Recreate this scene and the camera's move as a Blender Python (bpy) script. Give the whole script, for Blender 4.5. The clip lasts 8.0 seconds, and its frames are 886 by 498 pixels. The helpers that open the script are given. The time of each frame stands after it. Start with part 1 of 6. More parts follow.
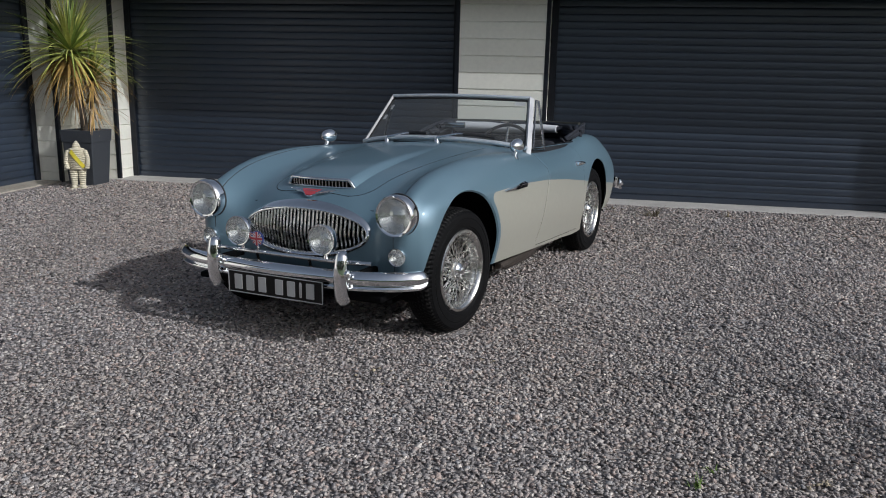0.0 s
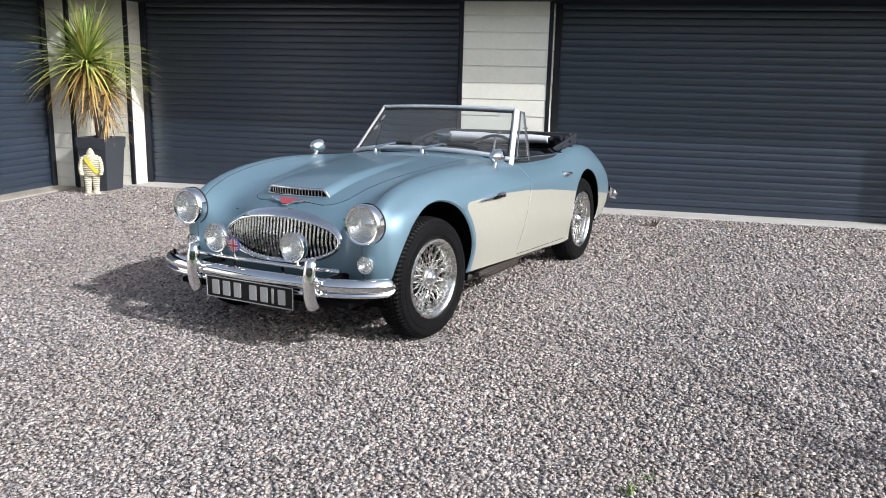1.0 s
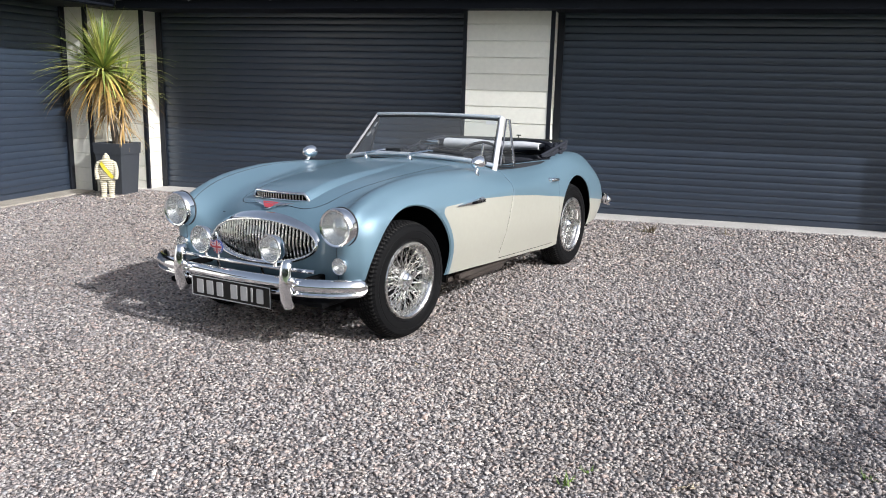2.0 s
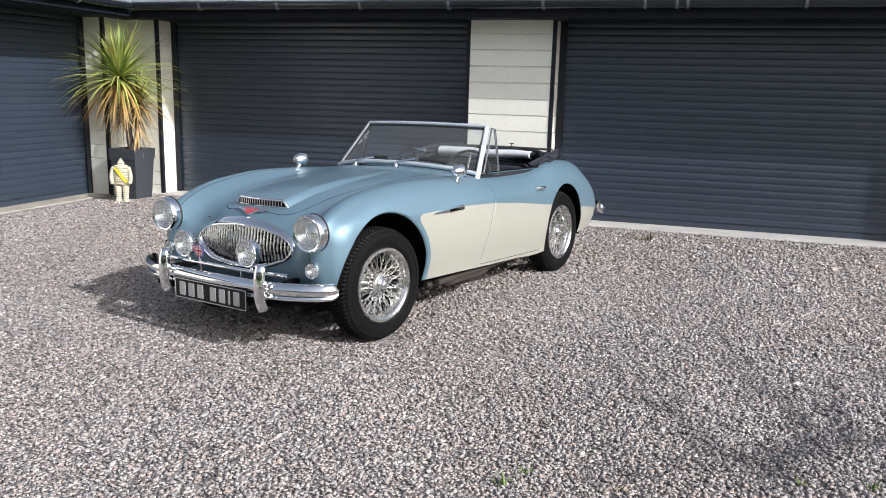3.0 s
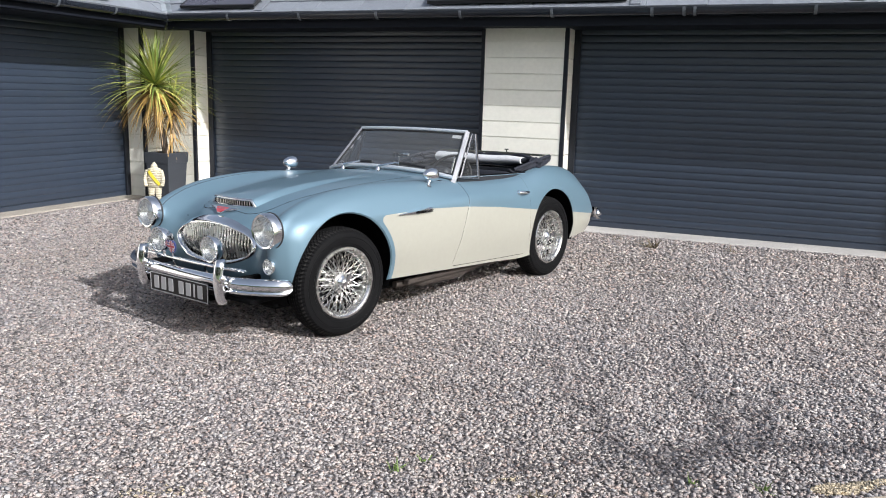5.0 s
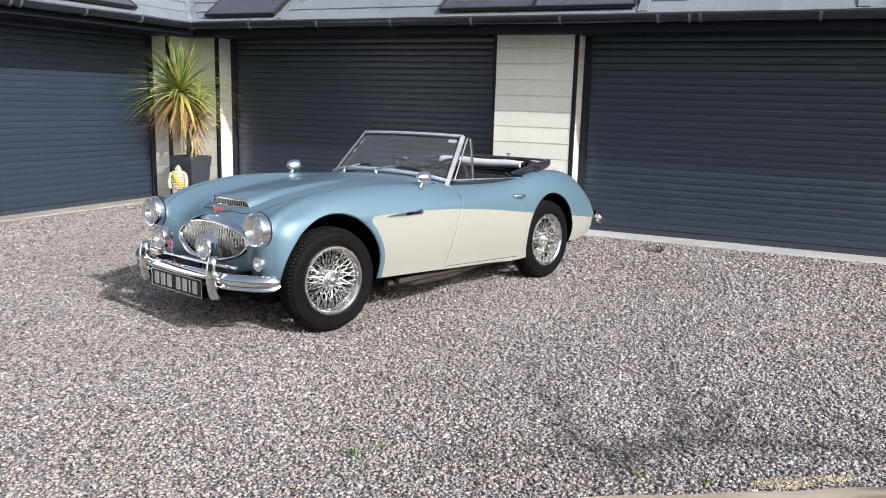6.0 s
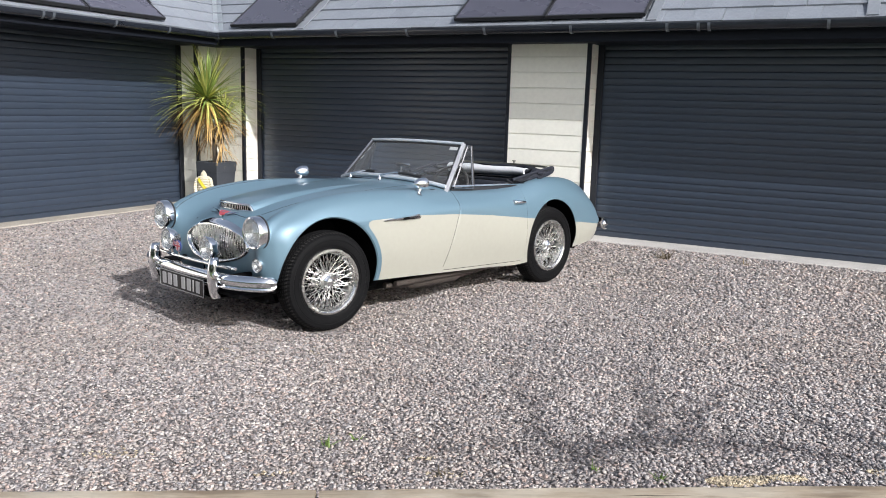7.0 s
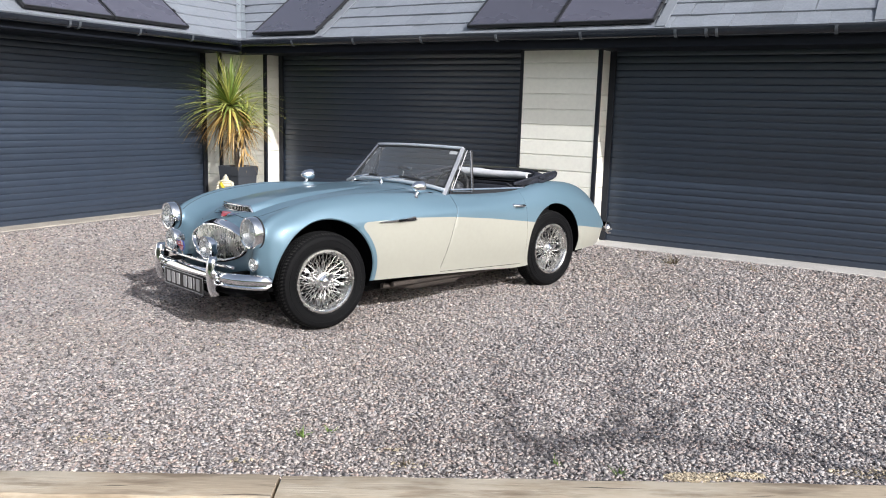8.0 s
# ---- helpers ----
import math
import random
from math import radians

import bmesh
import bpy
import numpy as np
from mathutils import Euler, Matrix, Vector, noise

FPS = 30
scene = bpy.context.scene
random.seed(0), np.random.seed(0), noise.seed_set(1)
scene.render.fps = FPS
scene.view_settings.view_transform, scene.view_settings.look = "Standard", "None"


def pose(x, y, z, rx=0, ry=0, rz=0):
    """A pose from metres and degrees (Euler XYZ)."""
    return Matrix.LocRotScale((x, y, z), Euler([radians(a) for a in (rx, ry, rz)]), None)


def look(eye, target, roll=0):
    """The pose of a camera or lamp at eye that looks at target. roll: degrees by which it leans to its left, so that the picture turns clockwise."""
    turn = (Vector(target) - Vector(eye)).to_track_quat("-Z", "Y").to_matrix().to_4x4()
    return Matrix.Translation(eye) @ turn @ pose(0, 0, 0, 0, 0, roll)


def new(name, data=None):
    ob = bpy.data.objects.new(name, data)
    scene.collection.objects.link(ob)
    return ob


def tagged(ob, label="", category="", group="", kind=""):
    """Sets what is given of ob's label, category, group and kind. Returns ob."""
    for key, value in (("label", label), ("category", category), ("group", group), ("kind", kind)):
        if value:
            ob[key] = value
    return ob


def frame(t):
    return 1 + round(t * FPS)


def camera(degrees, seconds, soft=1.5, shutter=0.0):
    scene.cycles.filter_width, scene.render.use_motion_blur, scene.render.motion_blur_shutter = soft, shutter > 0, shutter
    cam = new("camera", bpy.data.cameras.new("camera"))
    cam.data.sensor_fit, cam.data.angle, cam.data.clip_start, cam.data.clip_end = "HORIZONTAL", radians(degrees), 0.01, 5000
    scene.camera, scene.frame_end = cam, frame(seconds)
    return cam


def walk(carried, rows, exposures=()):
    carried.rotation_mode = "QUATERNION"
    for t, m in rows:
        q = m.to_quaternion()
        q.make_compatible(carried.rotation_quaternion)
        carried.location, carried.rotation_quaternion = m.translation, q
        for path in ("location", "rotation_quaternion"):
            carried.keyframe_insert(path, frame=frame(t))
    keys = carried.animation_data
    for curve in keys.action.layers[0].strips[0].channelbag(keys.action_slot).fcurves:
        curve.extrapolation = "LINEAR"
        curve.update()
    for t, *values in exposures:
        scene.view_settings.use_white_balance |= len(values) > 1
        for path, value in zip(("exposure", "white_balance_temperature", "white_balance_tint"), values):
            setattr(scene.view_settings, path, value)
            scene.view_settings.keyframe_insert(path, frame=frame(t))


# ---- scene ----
cam = camera(58.2, 8.0, soft=1.0)
PATH = [
    (0, (0.37, -0.05, 1.348), (0.022, 1.871, 0.913), 1.3),
    (0.5, (0.524, -0.063, 1.367), (0.14, 1.852, 0.938), 1.3),
    (1, (0.689, -0.079, 1.385), (0.265, 1.83, 0.965), 1.4),
    (1.5, (0.841, -0.11, 1.393), (0.381, 1.792, 0.981), 1.4),
    (1.7, (0.907, -0.132, 1.397), (0.433, 1.767, 0.987), 1.4),
    (3, (1.358, -0.184, 1.446), (0.785, 1.691, 1.05), 1.5),
    (3.5, (1.519, -0.169, 1.45), (0.907, 1.695, 1.057), 1.5),
    (4, (1.688, -0.132, 1.441), (1.035, 1.718, 1.052), 1.5),
    (4.5, (1.858, -0.105, 1.445), (1.162, 1.73, 1.061), 1.5),
    (5.8, (2.316, -0.117, 1.45), (1.503, 1.672, 1.078), 1.6),
    (6, (2.395, -0.124, 1.454), (1.563, 1.657, 1.085), 1.6),
    (6.5, (2.563, -0.138, 1.471), (1.687, 1.623, 1.107), 1.6),
    (7, (2.732, -0.142, 1.477), (1.811, 1.597, 1.121), 1.6),
    (7.5, (2.893, -0.127, 1.476), (1.93, 1.59, 1.125), 1.6),
    (8, (3.051, -0.108, 1.475), (2.047, 1.588, 1.132), 1.6),
]
walk(cam, [(t, look(eye, target, roll)) for t, eye, target, roll in PATH],
     exposures=[(0.0, -0.80, 5930, 8), (0.2, -0.60, 5940, 8), (0.4, -0.15, 5950, 8), (0.6, 0.13, 5970, 8), (0.8, 0.23, 6000, 8.5), (1.0, 0.25, 6020, 9),
                (3.5, 0.25, 6070, 9.5), (8.0, 0.25, 6130, 10)])

# ---- light: afternoon sun from the far side of the yard, bright sky ----
SUN_TO = Vector((0.90, -0.345, 0.615)).normalized()
SUN_EL = math.asin(SUN_TO.z)
world = bpy.data.worlds.new("sky")
scene.world = world
world.use_nodes = True
wn = world.node_tree
sky = wn.nodes.new("ShaderNodeTexSky")
sky.sky_type = "NISHITA"
sky.sun_disc = False
sky.sun_elevation = SUN_EL
sky.sun_rotation = math.atan2(SUN_TO.x, SUN_TO.y)
sky.dust_density = 4.0
sky.ozone_density = 1.0
# thin bright haze takes some of the blue out of the sky
haze = wn.nodes.new("ShaderNodeHueSaturation")
haze.inputs["Saturation"].default_value = 0.55
wn.links.new(sky.outputs[0], haze.inputs["Color"])
wn.links.new(haze.outputs[0], wn.nodes["Background"].inputs[0])
wn.nodes["Background"].inputs[1].default_value = 0.135
sun = new("sun", bpy.data.lights.new("sun", "SUN"))
sun.data.energy = 3.8
sun.data.angle = radians(0.9)
sun.data.color = (1.0, 0.965, 0.92)
sun.matrix_world = look(SUN_TO * 30, (0, 0, 0))


# ---- materials ----
def mat(name, base, rough=0.5, metal=0.0, var=0.12, scale=3.0, fine=60.0, bump=0.0, bump_scale=150.0, bump_dist=0.002,
        coat=0.0, spec=0.5, vary=0.0, tint=None, flake=0.0, island=False, stretch=None):
    """Surface with colour variation at two scales, fine relief and, with vary, a shift from piece to piece."""
    m = bpy.data.materials.new(name)
    m.use_nodes = True
    t = m.node_tree
    p = t.nodes["Principled BSDF"]
    p.inputs["Roughness"].default_value = rough
    p.inputs["Metallic"].default_value = metal
    p.inputs["Specular IOR Level"].default_value = spec
    p.inputs["Coat Weight"].default_value = coat
    p.inputs["Coat Roughness"].default_value = 0.04
    co = t.nodes.new("ShaderNodeTexCoord")
    big = t.nodes.new("ShaderNodeTexNoise")
    big.inputs["Scale"].default_value = scale
    big.inputs["Detail"].default_value = 5
    small = t.nodes.new("ShaderNodeTexNoise")
    small.inputs["Scale"].default_value = fine
    small.inputs["Detail"].default_value = 3
    place = co.outputs["Object"]
    if stretch:
        mp = t.nodes.new("ShaderNodeMapping")
        mp.inputs["Scale"].default_value = stretch
        t.links.new(place, mp.inputs["Vector"])
        place = mp.outputs[0]
    for n in (big, small):
        t.links.new(place, n.inputs["Vector"])
    add = t.nodes.new("ShaderNodeMath")
    add.operation = "ADD"
    t.links.new(big.outputs["Fac"], add.inputs[0])
    t.links.new(small.outputs["Fac"], add.inputs[1])
    rng = t.nodes.new("ShaderNodeMapRange")
    rng.inputs["From Min"].default_value = 0.65
    rng.inputs["From Max"].default_value = 1.35
    rng.inputs["To Min"].default_value = 1 - var
    rng.inputs["To Max"].default_value = 1 + var
    t.links.new(add.outputs[0], rng.inputs["Value"])
    shade = rng.outputs[0]
    if vary:
        src = t.nodes.new("ShaderNodeNewGeometry" if island else "ShaderNodeObjectInfo")
        r2 = t.nodes.new("ShaderNodeMapRange")
        r2.inputs["To Min"].default_value = 1 - vary
        r2.inputs["To Max"].default_value = 1 + vary
        t.links.new(src.outputs["Random Per Island" if island else "Random"], r2.inputs["Value"])
        mul = t.nodes.new("ShaderNodeMath")
        mul.operation = "MULTIPLY"
        t.links.new(shade, mul.inputs[0])
        t.links.new(r2.outputs[0], mul.inputs[1])
        shade = mul.outputs[0]
    mix = t.nodes.new("ShaderNodeVectorMath")
    mix.operation = "SCALE"
    mix.inputs[0].default_value = base
    t.links.new(shade, mix.inputs["Scale"])
    colour = mix.outputs[0]
    if tint:
        blend = t.nodes.new("ShaderNodeMix")
        blend.data_type = "RGBA"
        blend.inputs["B"].default_value = (*tint, 1)
        t.links.new(mix.outputs[0], blend.inputs["A"])
        ramp = t.nodes.new("ShaderNodeMapRange")
        ramp.inputs["From Min"].default_value = 0.5
        ramp.inputs["From Max"].default_value = 0.55
        t.links.new(big.outputs["Fac"], ramp.inputs["Value"])
        t.links.new(ramp.outputs[0], blend.inputs["Factor"])
        colour = blend.outputs["Result"]
    t.links.new(colour, p.inputs["Base Color"])
    rr = t.nodes.new("ShaderNodeMapRange")
    rr.inputs["To Min"].default_value = max(0.0, rough * 0.8)
    rr.inputs["To Max"].default_value = min(1.0, rough * 1.2)
    t.links.new(big.outputs["Fac"], rr.inputs["Value"])
    t.links.new(rr.outputs[0], p.inputs["Roughness"])
    if bump:
        bn = t.nodes.new("ShaderNodeTexNoise")
        bn.inputs["Scale"].default_value = bump_scale
        bn.inputs["Detail"].default_value = 3
        t.links.new(place, bn.inputs["Vector"])
        b = t.nodes.new("ShaderNodeBump")
        b.inputs["Strength"].default_value = bump
        b.inputs["Distance"].default_value = bump_dist
        t.links.new(bn.outputs["Fac"], b.inputs["Height"])
        t.links.new(b.outputs[0], p.inputs["Normal"])
    if flake:
        # metallic paint: a soft base under a clear coat
        p.inputs["Metallic"].default_value = flake
    return m


def glass(name, tint=(0.9, 0.95, 0.95), rough=0.0, ior=1.4, milky=0.0):
    m = bpy.data.materials.new(name)
    m.use_nodes = True
    t = m.node_tree
    t.nodes.remove(t.nodes["Principled BSDF"])
    out = t.nodes["Material Output"]
    clear = t.nodes.new("ShaderNodeBsdfTransparent")
    clear.inputs[0].default_value = (*tint, 1)
    gloss = t.nodes.new("ShaderNodeBsdfGlossy")
    gloss.inputs["Roughness"].default_value = rough
    fres = t.nodes.new("ShaderNodeFresnel")
    fres.inputs["IOR"].default_value = ior or 1.5
    mx = t.nodes.new("ShaderNodeMixShader")
    if ior:
        t.links.new(fres.outputs[0], mx.inputs[0])
    else:
        mx.inputs[0].default_value = 0.06
    t.links.new(clear.outputs[0], mx.inputs[1])
    t.links.new(gloss.outputs[0], mx.inputs[2])
    last = mx
    if milky:
        # fluted lamp glass scatters light; on the windscreen a grey veil imitates reflected sky
        dif = t.nodes.new("ShaderNodeBsdfDiffuse")
        dif.inputs[0].default_value = (0.85, 0.86, 0.86, 1)
        last = t.nodes.new("ShaderNodeMixShader")
        last.inputs[0].default_value = milky
        t.links.new(mx.outputs[0], last.inputs[1])
        t.links.new(dif.outputs[0], last.inputs[2])
    t.links.new(last.outputs[0], out.inputs["Surface"])
    return m


def gravel_material(name, stones):
    """Crushed grey and pinkish stone; with stones, each pebble of a joined mesh has its own colour."""
    m = bpy.data.materials.new(name)
    m.use_nodes = True
    t = m.node_tree
    p = t.nodes["Principled BSDF"]
    p.inputs["Roughness"].default_value = 0.85
    p.inputs["Specular IOR Level"].default_value = 0.3
    co = t.nodes.new("ShaderNodeTexCoord")
    ramp = t.nodes.new("ShaderNodeValToRGB")
    els = ramp.color_ramp.elements
    els[0].position, els[0].color = 0.0, (0.085, 0.080, 0.080, 1)
    els[1].position, els[1].color = 1.0, (0.62, 0.58, 0.54, 1)
    for pos, c in ((0.15, (0.19, 0.178, 0.180)), (0.36, (0.285, 0.268, 0.266)), (0.48, (0.37, 0.300, 0.270)), (0.60, (0.30, 0.300, 0.312)), (0.74, (0.385, 0.345, 0.318)), (0.86, (0.345, 0.335, 0.335)), (0.955, (0.44, 0.41, 0.385))):
        e = els.new(pos)
        e.color = (*c, 1)
    wide = t.nodes.new("ShaderNodeTexNoise")
    wide.inputs["Scale"].default_value = 0.55
    wide.inputs["Detail"].default_value = 4
    t.links.new(co.outputs["Object"], wide.inputs["Vector"])
    wr = t.nodes.new("ShaderNodeMapRange")
    wr.inputs["From Min"].default_value = 0.3
    wr.inputs["From Max"].default_value = 0.7
    wr.inputs["To Min"].default_value = 1.05 if stones else 0.86
    wr.inputs["To Max"].default_value = 1.27 if stones else 1.08
    t.links.new(wide.outputs["Fac"], wr.inputs["Value"])
    if stones:
        geo = t.nodes.new("ShaderNodeNewGeometry")
        t.links.new(geo.outputs["Random Per Island"], ramp.inputs["Fac"])
        bn = t.nodes.new("ShaderNodeTexNoise")
        bn.inputs["Scale"].default_value = 220
        t.links.new(co.outputs["Object"], bn.inputs["Vector"])
        b = t.nodes.new("ShaderNodeBump")
        b.inputs["Strength"].default_value = 0.2
        b.inputs["Distance"].default_value = 0.002
        t.links.new(bn.outputs["Fac"], b.inputs["Height"])
        t.links.new(b.outputs[0], p.inputs["Normal"])
    else:
        vor = t.nodes.new("ShaderNodeTexVoronoi")
        vor.inputs["Scale"].default_value = 62
        sep = t.nodes.new("ShaderNodeSeparateColor")
        t.links.new(co.outputs["Object"], vor.inputs["Vector"])
        t.links.new(vor.outputs["Color"], sep.inputs[0])
        t.links.new(sep.outputs[0], ramp.inputs["Fac"])
        b = t.nodes.new("ShaderNodeBump")
        b.invert = True
        b.inputs["Strength"].default_value = 1.0
        b.inputs["Distance"].default_value = 0.011
        t.links.new(vor.outputs["Distance"], b.inputs["Height"])
        t.links.new(b.outputs[0], p.inputs["Normal"])
    drift = t.nodes.new("ShaderNodeTexNoise")
    drift.inputs["Scale"].default_value = 0.42
    drift.inputs["Detail"].default_value = 3
    t.links.new(co.outputs["Object"], drift.inputs["Vector"])
    dr = t.nodes.new("ShaderNodeMapRange")
    dr.inputs["From Min"].default_value = 0.36
    dr.inputs["From Max"].default_value = 0.60
    t.links.new(drift.outputs["Fac"], dr.inputs["Value"])
    tone = t.nodes.new("ShaderNodeMix")
    tone.data_type = "RGBA"
    tone.inputs["A"].default_value = (1.045, 1.02, 1.01, 1)
    tone.inputs["B"].default_value = (1.06, 1.01, 0.965, 1)
    t.links.new(dr.outputs[0], tone.inputs["Factor"])
    wash = t.nodes.new("ShaderNodeVectorMath")
    wash.operation = "MULTIPLY"
    t.links.new(ramp.outputs[0], wash.inputs[0])
    t.links.new(tone.outputs["Result"], wash.inputs[1])
    sc = t.nodes.new("ShaderNodeVectorMath")
    sc.operation = "SCALE"
    t.links.new(wash.outputs[0], sc.inputs[0])
    t.links.new(wr.outputs[0], sc.inputs["Scale"])
    t.links.new(sc.outputs[0], p.inputs["Base Color"])
    return m


M_SLAB = mat("stained_concrete", (0.37, 0.335, 0.285), 0.9, var=0.3, scale=3, fine=50, bump=0.5, bump_scale=120)


def timber(name):
    """Grey-brown sawn wood: fine grain along x, worn pale patches, dark drying cracks and knots."""
    m = mat(name, (0.40, 0.325, 0.235), 0.85, var=0.22, scale=9, fine=130, bump=0.8, bump_scale=110, bump_dist=0.004, stretch=(0.06, 1, 1))
    t = m.node_tree
    p = t.nodes["Principled BSDF"]
    old = p.inputs["Base Color"].links[0].from_socket
    co = t.nodes.new("ShaderNodeTexCoord")

    def field(scale, stretch, low, high, detail=5, rough=0.6):
        mp = t.nodes.new("ShaderNodeMapping")
        mp.inputs["Scale"].default_value = stretch
        t.links.new(co.outputs["Object"], mp.inputs["Vector"])
        n = t.nodes.new("ShaderNodeTexNoise")
        n.inputs["Scale"].default_value = scale
        n.inputs["Detail"].default_value = detail
        n.inputs["Roughness"].default_value = rough
        t.links.new(mp.outputs[0], n.inputs["Vector"])
        r = t.nodes.new("ShaderNodeMapRange")
        r.inputs["From Min"].default_value = low
        r.inputs["From Max"].default_value = high
        t.links.new(n.outputs["Fac"], r.inputs["Value"])
        return r.outputs[0]

    def blend(under, fac, colour):
        b = t.nodes.new("ShaderNodeMix")
        b.data_type = "RGBA"
        b.inputs["B"].default_value = (*colour, 1)
        t.links.new(under, b.inputs["A"])
        t.links.new(fac, b.inputs["Factor"])
        return b.outputs["Result"]

    c = blend(old, field(3.0, (0.7, 1.6, 1.6), 0.48, 0.62), (0.52, 0.45, 0.35))
    c = blend(c, field(4.5, (0.35, 1.5, 1.5), 0.56, 0.68), (0.23, 0.175, 0.12))
    c = blend(c, field(26, (0.05, 1, 1), 0.66, 0.70, 3), (0.10, 0.08, 0.06))
    t.links.new(c, p.inputs["Base Color"])
    return m


M_GRAVEL = gravel_material("gravel_bed", False)
M_STONE = gravel_material("gravel_stone", True)
M_CLAD = mat("cream_weatherboard", (0.83, 0.815, 0.73), 0.55, var=0.05, scale=1.5, fine=25, bump=0.25, bump_scale=40, bump_dist=0.001, vary=0.03)
M_DOOR = mat("anthracite_slat", (0.027, 0.038, 0.059), 0.34, var=0.10, scale=0.8, fine=12, spec=0.8, vary=0.07)
M_TRIM = mat("dark_grey_trim", (0.013, 0.015, 0.021), 0.5, var=0.15, scale=2, spec=0.25)
M_SOFFIT = mat("dark_soffit", (0.0065, 0.0085, 0.014), 0.6, var=0.15, scale=2, spec=0.2)
M_GUTTER = mat("black_gutter", (0.015, 0.018, 0.025), 0.18, var=0.25, scale=4, fine=40)
M_BRACKET = mat("grey_gutter_bracket", (0.085, 0.095, 0.11), 0.35, var=0.2, scale=8)
M_SLATE = mat("blue_grey_slate", (0.215, 0.232, 0.262), 0.42, var=0.16, scale=6, fine=50, bump=0.3, bump_scale=60, bump_dist=0.002, vary=0.07)
M_LEAD = mat("lead_valley", (0.42, 0.46, 0.50), 0.5, var=0.12, scale=6, fine=40)
M_FLASH = mat("grey_flashing", (0.20, 0.215, 0.24), 0.5, var=0.12, scale=6, fine=40)
M_PANEL = mat("solar_glass", (0.072, 0.070, 0.092), 0.28, var=0.1, scale=2, coat=0.4, vary=0.25)
M_FRAME = mat("black_frame", (0.02, 0.02, 0.022), 0.4, var=0.1)
M_CONC = mat("pale_concrete", (0.50, 0.475, 0.45), 0.85, var=0.22, scale=2.5, fine=60, bump=0.5, bump_scale=120)
M_TIMBER = timber("weathered_timber")
M_INNER = mat("plain_wall", (0.3, 0.3, 0.3), 0.9, var=0.1)
M_LAWN = mat("lawn", (0.07, 0.11, 0.03), 0.9, var=0.35, scale=1.0, fine=60)
M_LEAFG = mat("hedge_leaf", (0.05, 0.085, 0.025), 0.7, var=0.4, scale=3, fine=30, vary=0.4, island=True)
M_BARK = mat("bark", (0.10, 0.08, 0.06), 0.9, var=0.3, scale=8, fine=60, bump=0.6, bump_scale=50)


# ---- building blocks ----
def thing(name, label, category, group="", kind="", m=None):
    ob = new(name)
    ob.empty_display_size = 0.1
    if m is not None:
        ob.matrix_basis = m
    return tagged(ob, label, category, group, kind)


def finish(bm, name, material, smooth=False, angle=40, outward=True):
    me = bpy.data.meshes.new(name)
    if outward:
        bmesh.ops.recalc_face_normals(bm, faces=bm.faces)
    bm.to_mesh(me)
    bm.free()
    for m in material if isinstance(material, (list, tuple)) else (material,):
        me.materials.append(m)
    if smooth:
        me.shade_smooth()
        if angle:
            me.set_sharp_from_angle(angle=radians(angle))
    return me


def part(name, bm, material, parent, label="", smooth=False, angle=40):
    me = bm if isinstance(bm, bpy.types.Mesh) else finish(bm, name, material, smooth, angle)
    ob = new(name, me)
    ob.parent = parent
    if label:
        ob["label"] = label
    return ob


def box(bm, x0, x1, y0, y1, z0, z1, bevel=0.0, seg=1):
    r = bmesh.ops.create_cube(bm, size=1)
    bmesh.ops.scale(bm, vec=(x1 - x0, y1 - y0, z1 - z0), verts=r["verts"])
    bmesh.ops.translate(bm, vec=((x0 + x1) / 2, (y0 + y1) / 2, (z0 + z1) / 2), verts=r["verts"])
    if bevel:
        es = list({e for v in r["verts"] for e in v.link_edges})
        bmesh.ops.bevel(bm, geom=es, offset=bevel, segments=seg, profile=0.5, affect="EDGES")
    return bm


def B(*a, **k):
    return box(bmesh.new(), *a, **k)


def extrude_profile(bm, pts, x0, x1):
    """A closed outline in (y, z) drawn out along x."""
    n = len(pts)
    a = [bm.verts.new((x0, y, z)) for y, z in pts]
    b = [bm.verts.new((x1, y, z)) for y, z in pts]
    for i in range(n):
        j = (i + 1) % n
        bm.faces.new((a[i], a[j], b[j], b[i]))
    bm.faces.new(a[::-1])
    bm.faces.new(b)
    return bm


def lathe(bm, prof, seg=32, axis="x", close=False):
    """Outline of (along, radius) turned round an axis."""
    rings = []
    for a, r in prof:
        ring = []
        for i in range(seg):
            t = 2 * math.pi * i / seg
            c, s = r * math.cos(t), r * math.sin(t)
            ring.append(bm.verts.new({"x": (a, c, s), "y": (c, a, s), "z": (c, s, a)}[axis]))
        rings.append(ring)
    if close:
        rings.append(rings[0])
    for p, q in zip(rings, rings[1:]):
        for i in range(seg):
            j = (i + 1) % seg
            bm.faces.new((p[i], p[j], q[j], q[i]))
    if not close:
        for ring, (a, r) in ((rings[0], prof[0]), (rings[-1], prof[-1])):
            if r > 1e-5:
                bm.faces.new(ring)
    bmesh.ops.remove_doubles(bm, verts=bm.verts, dist=1e-6)
    return bm


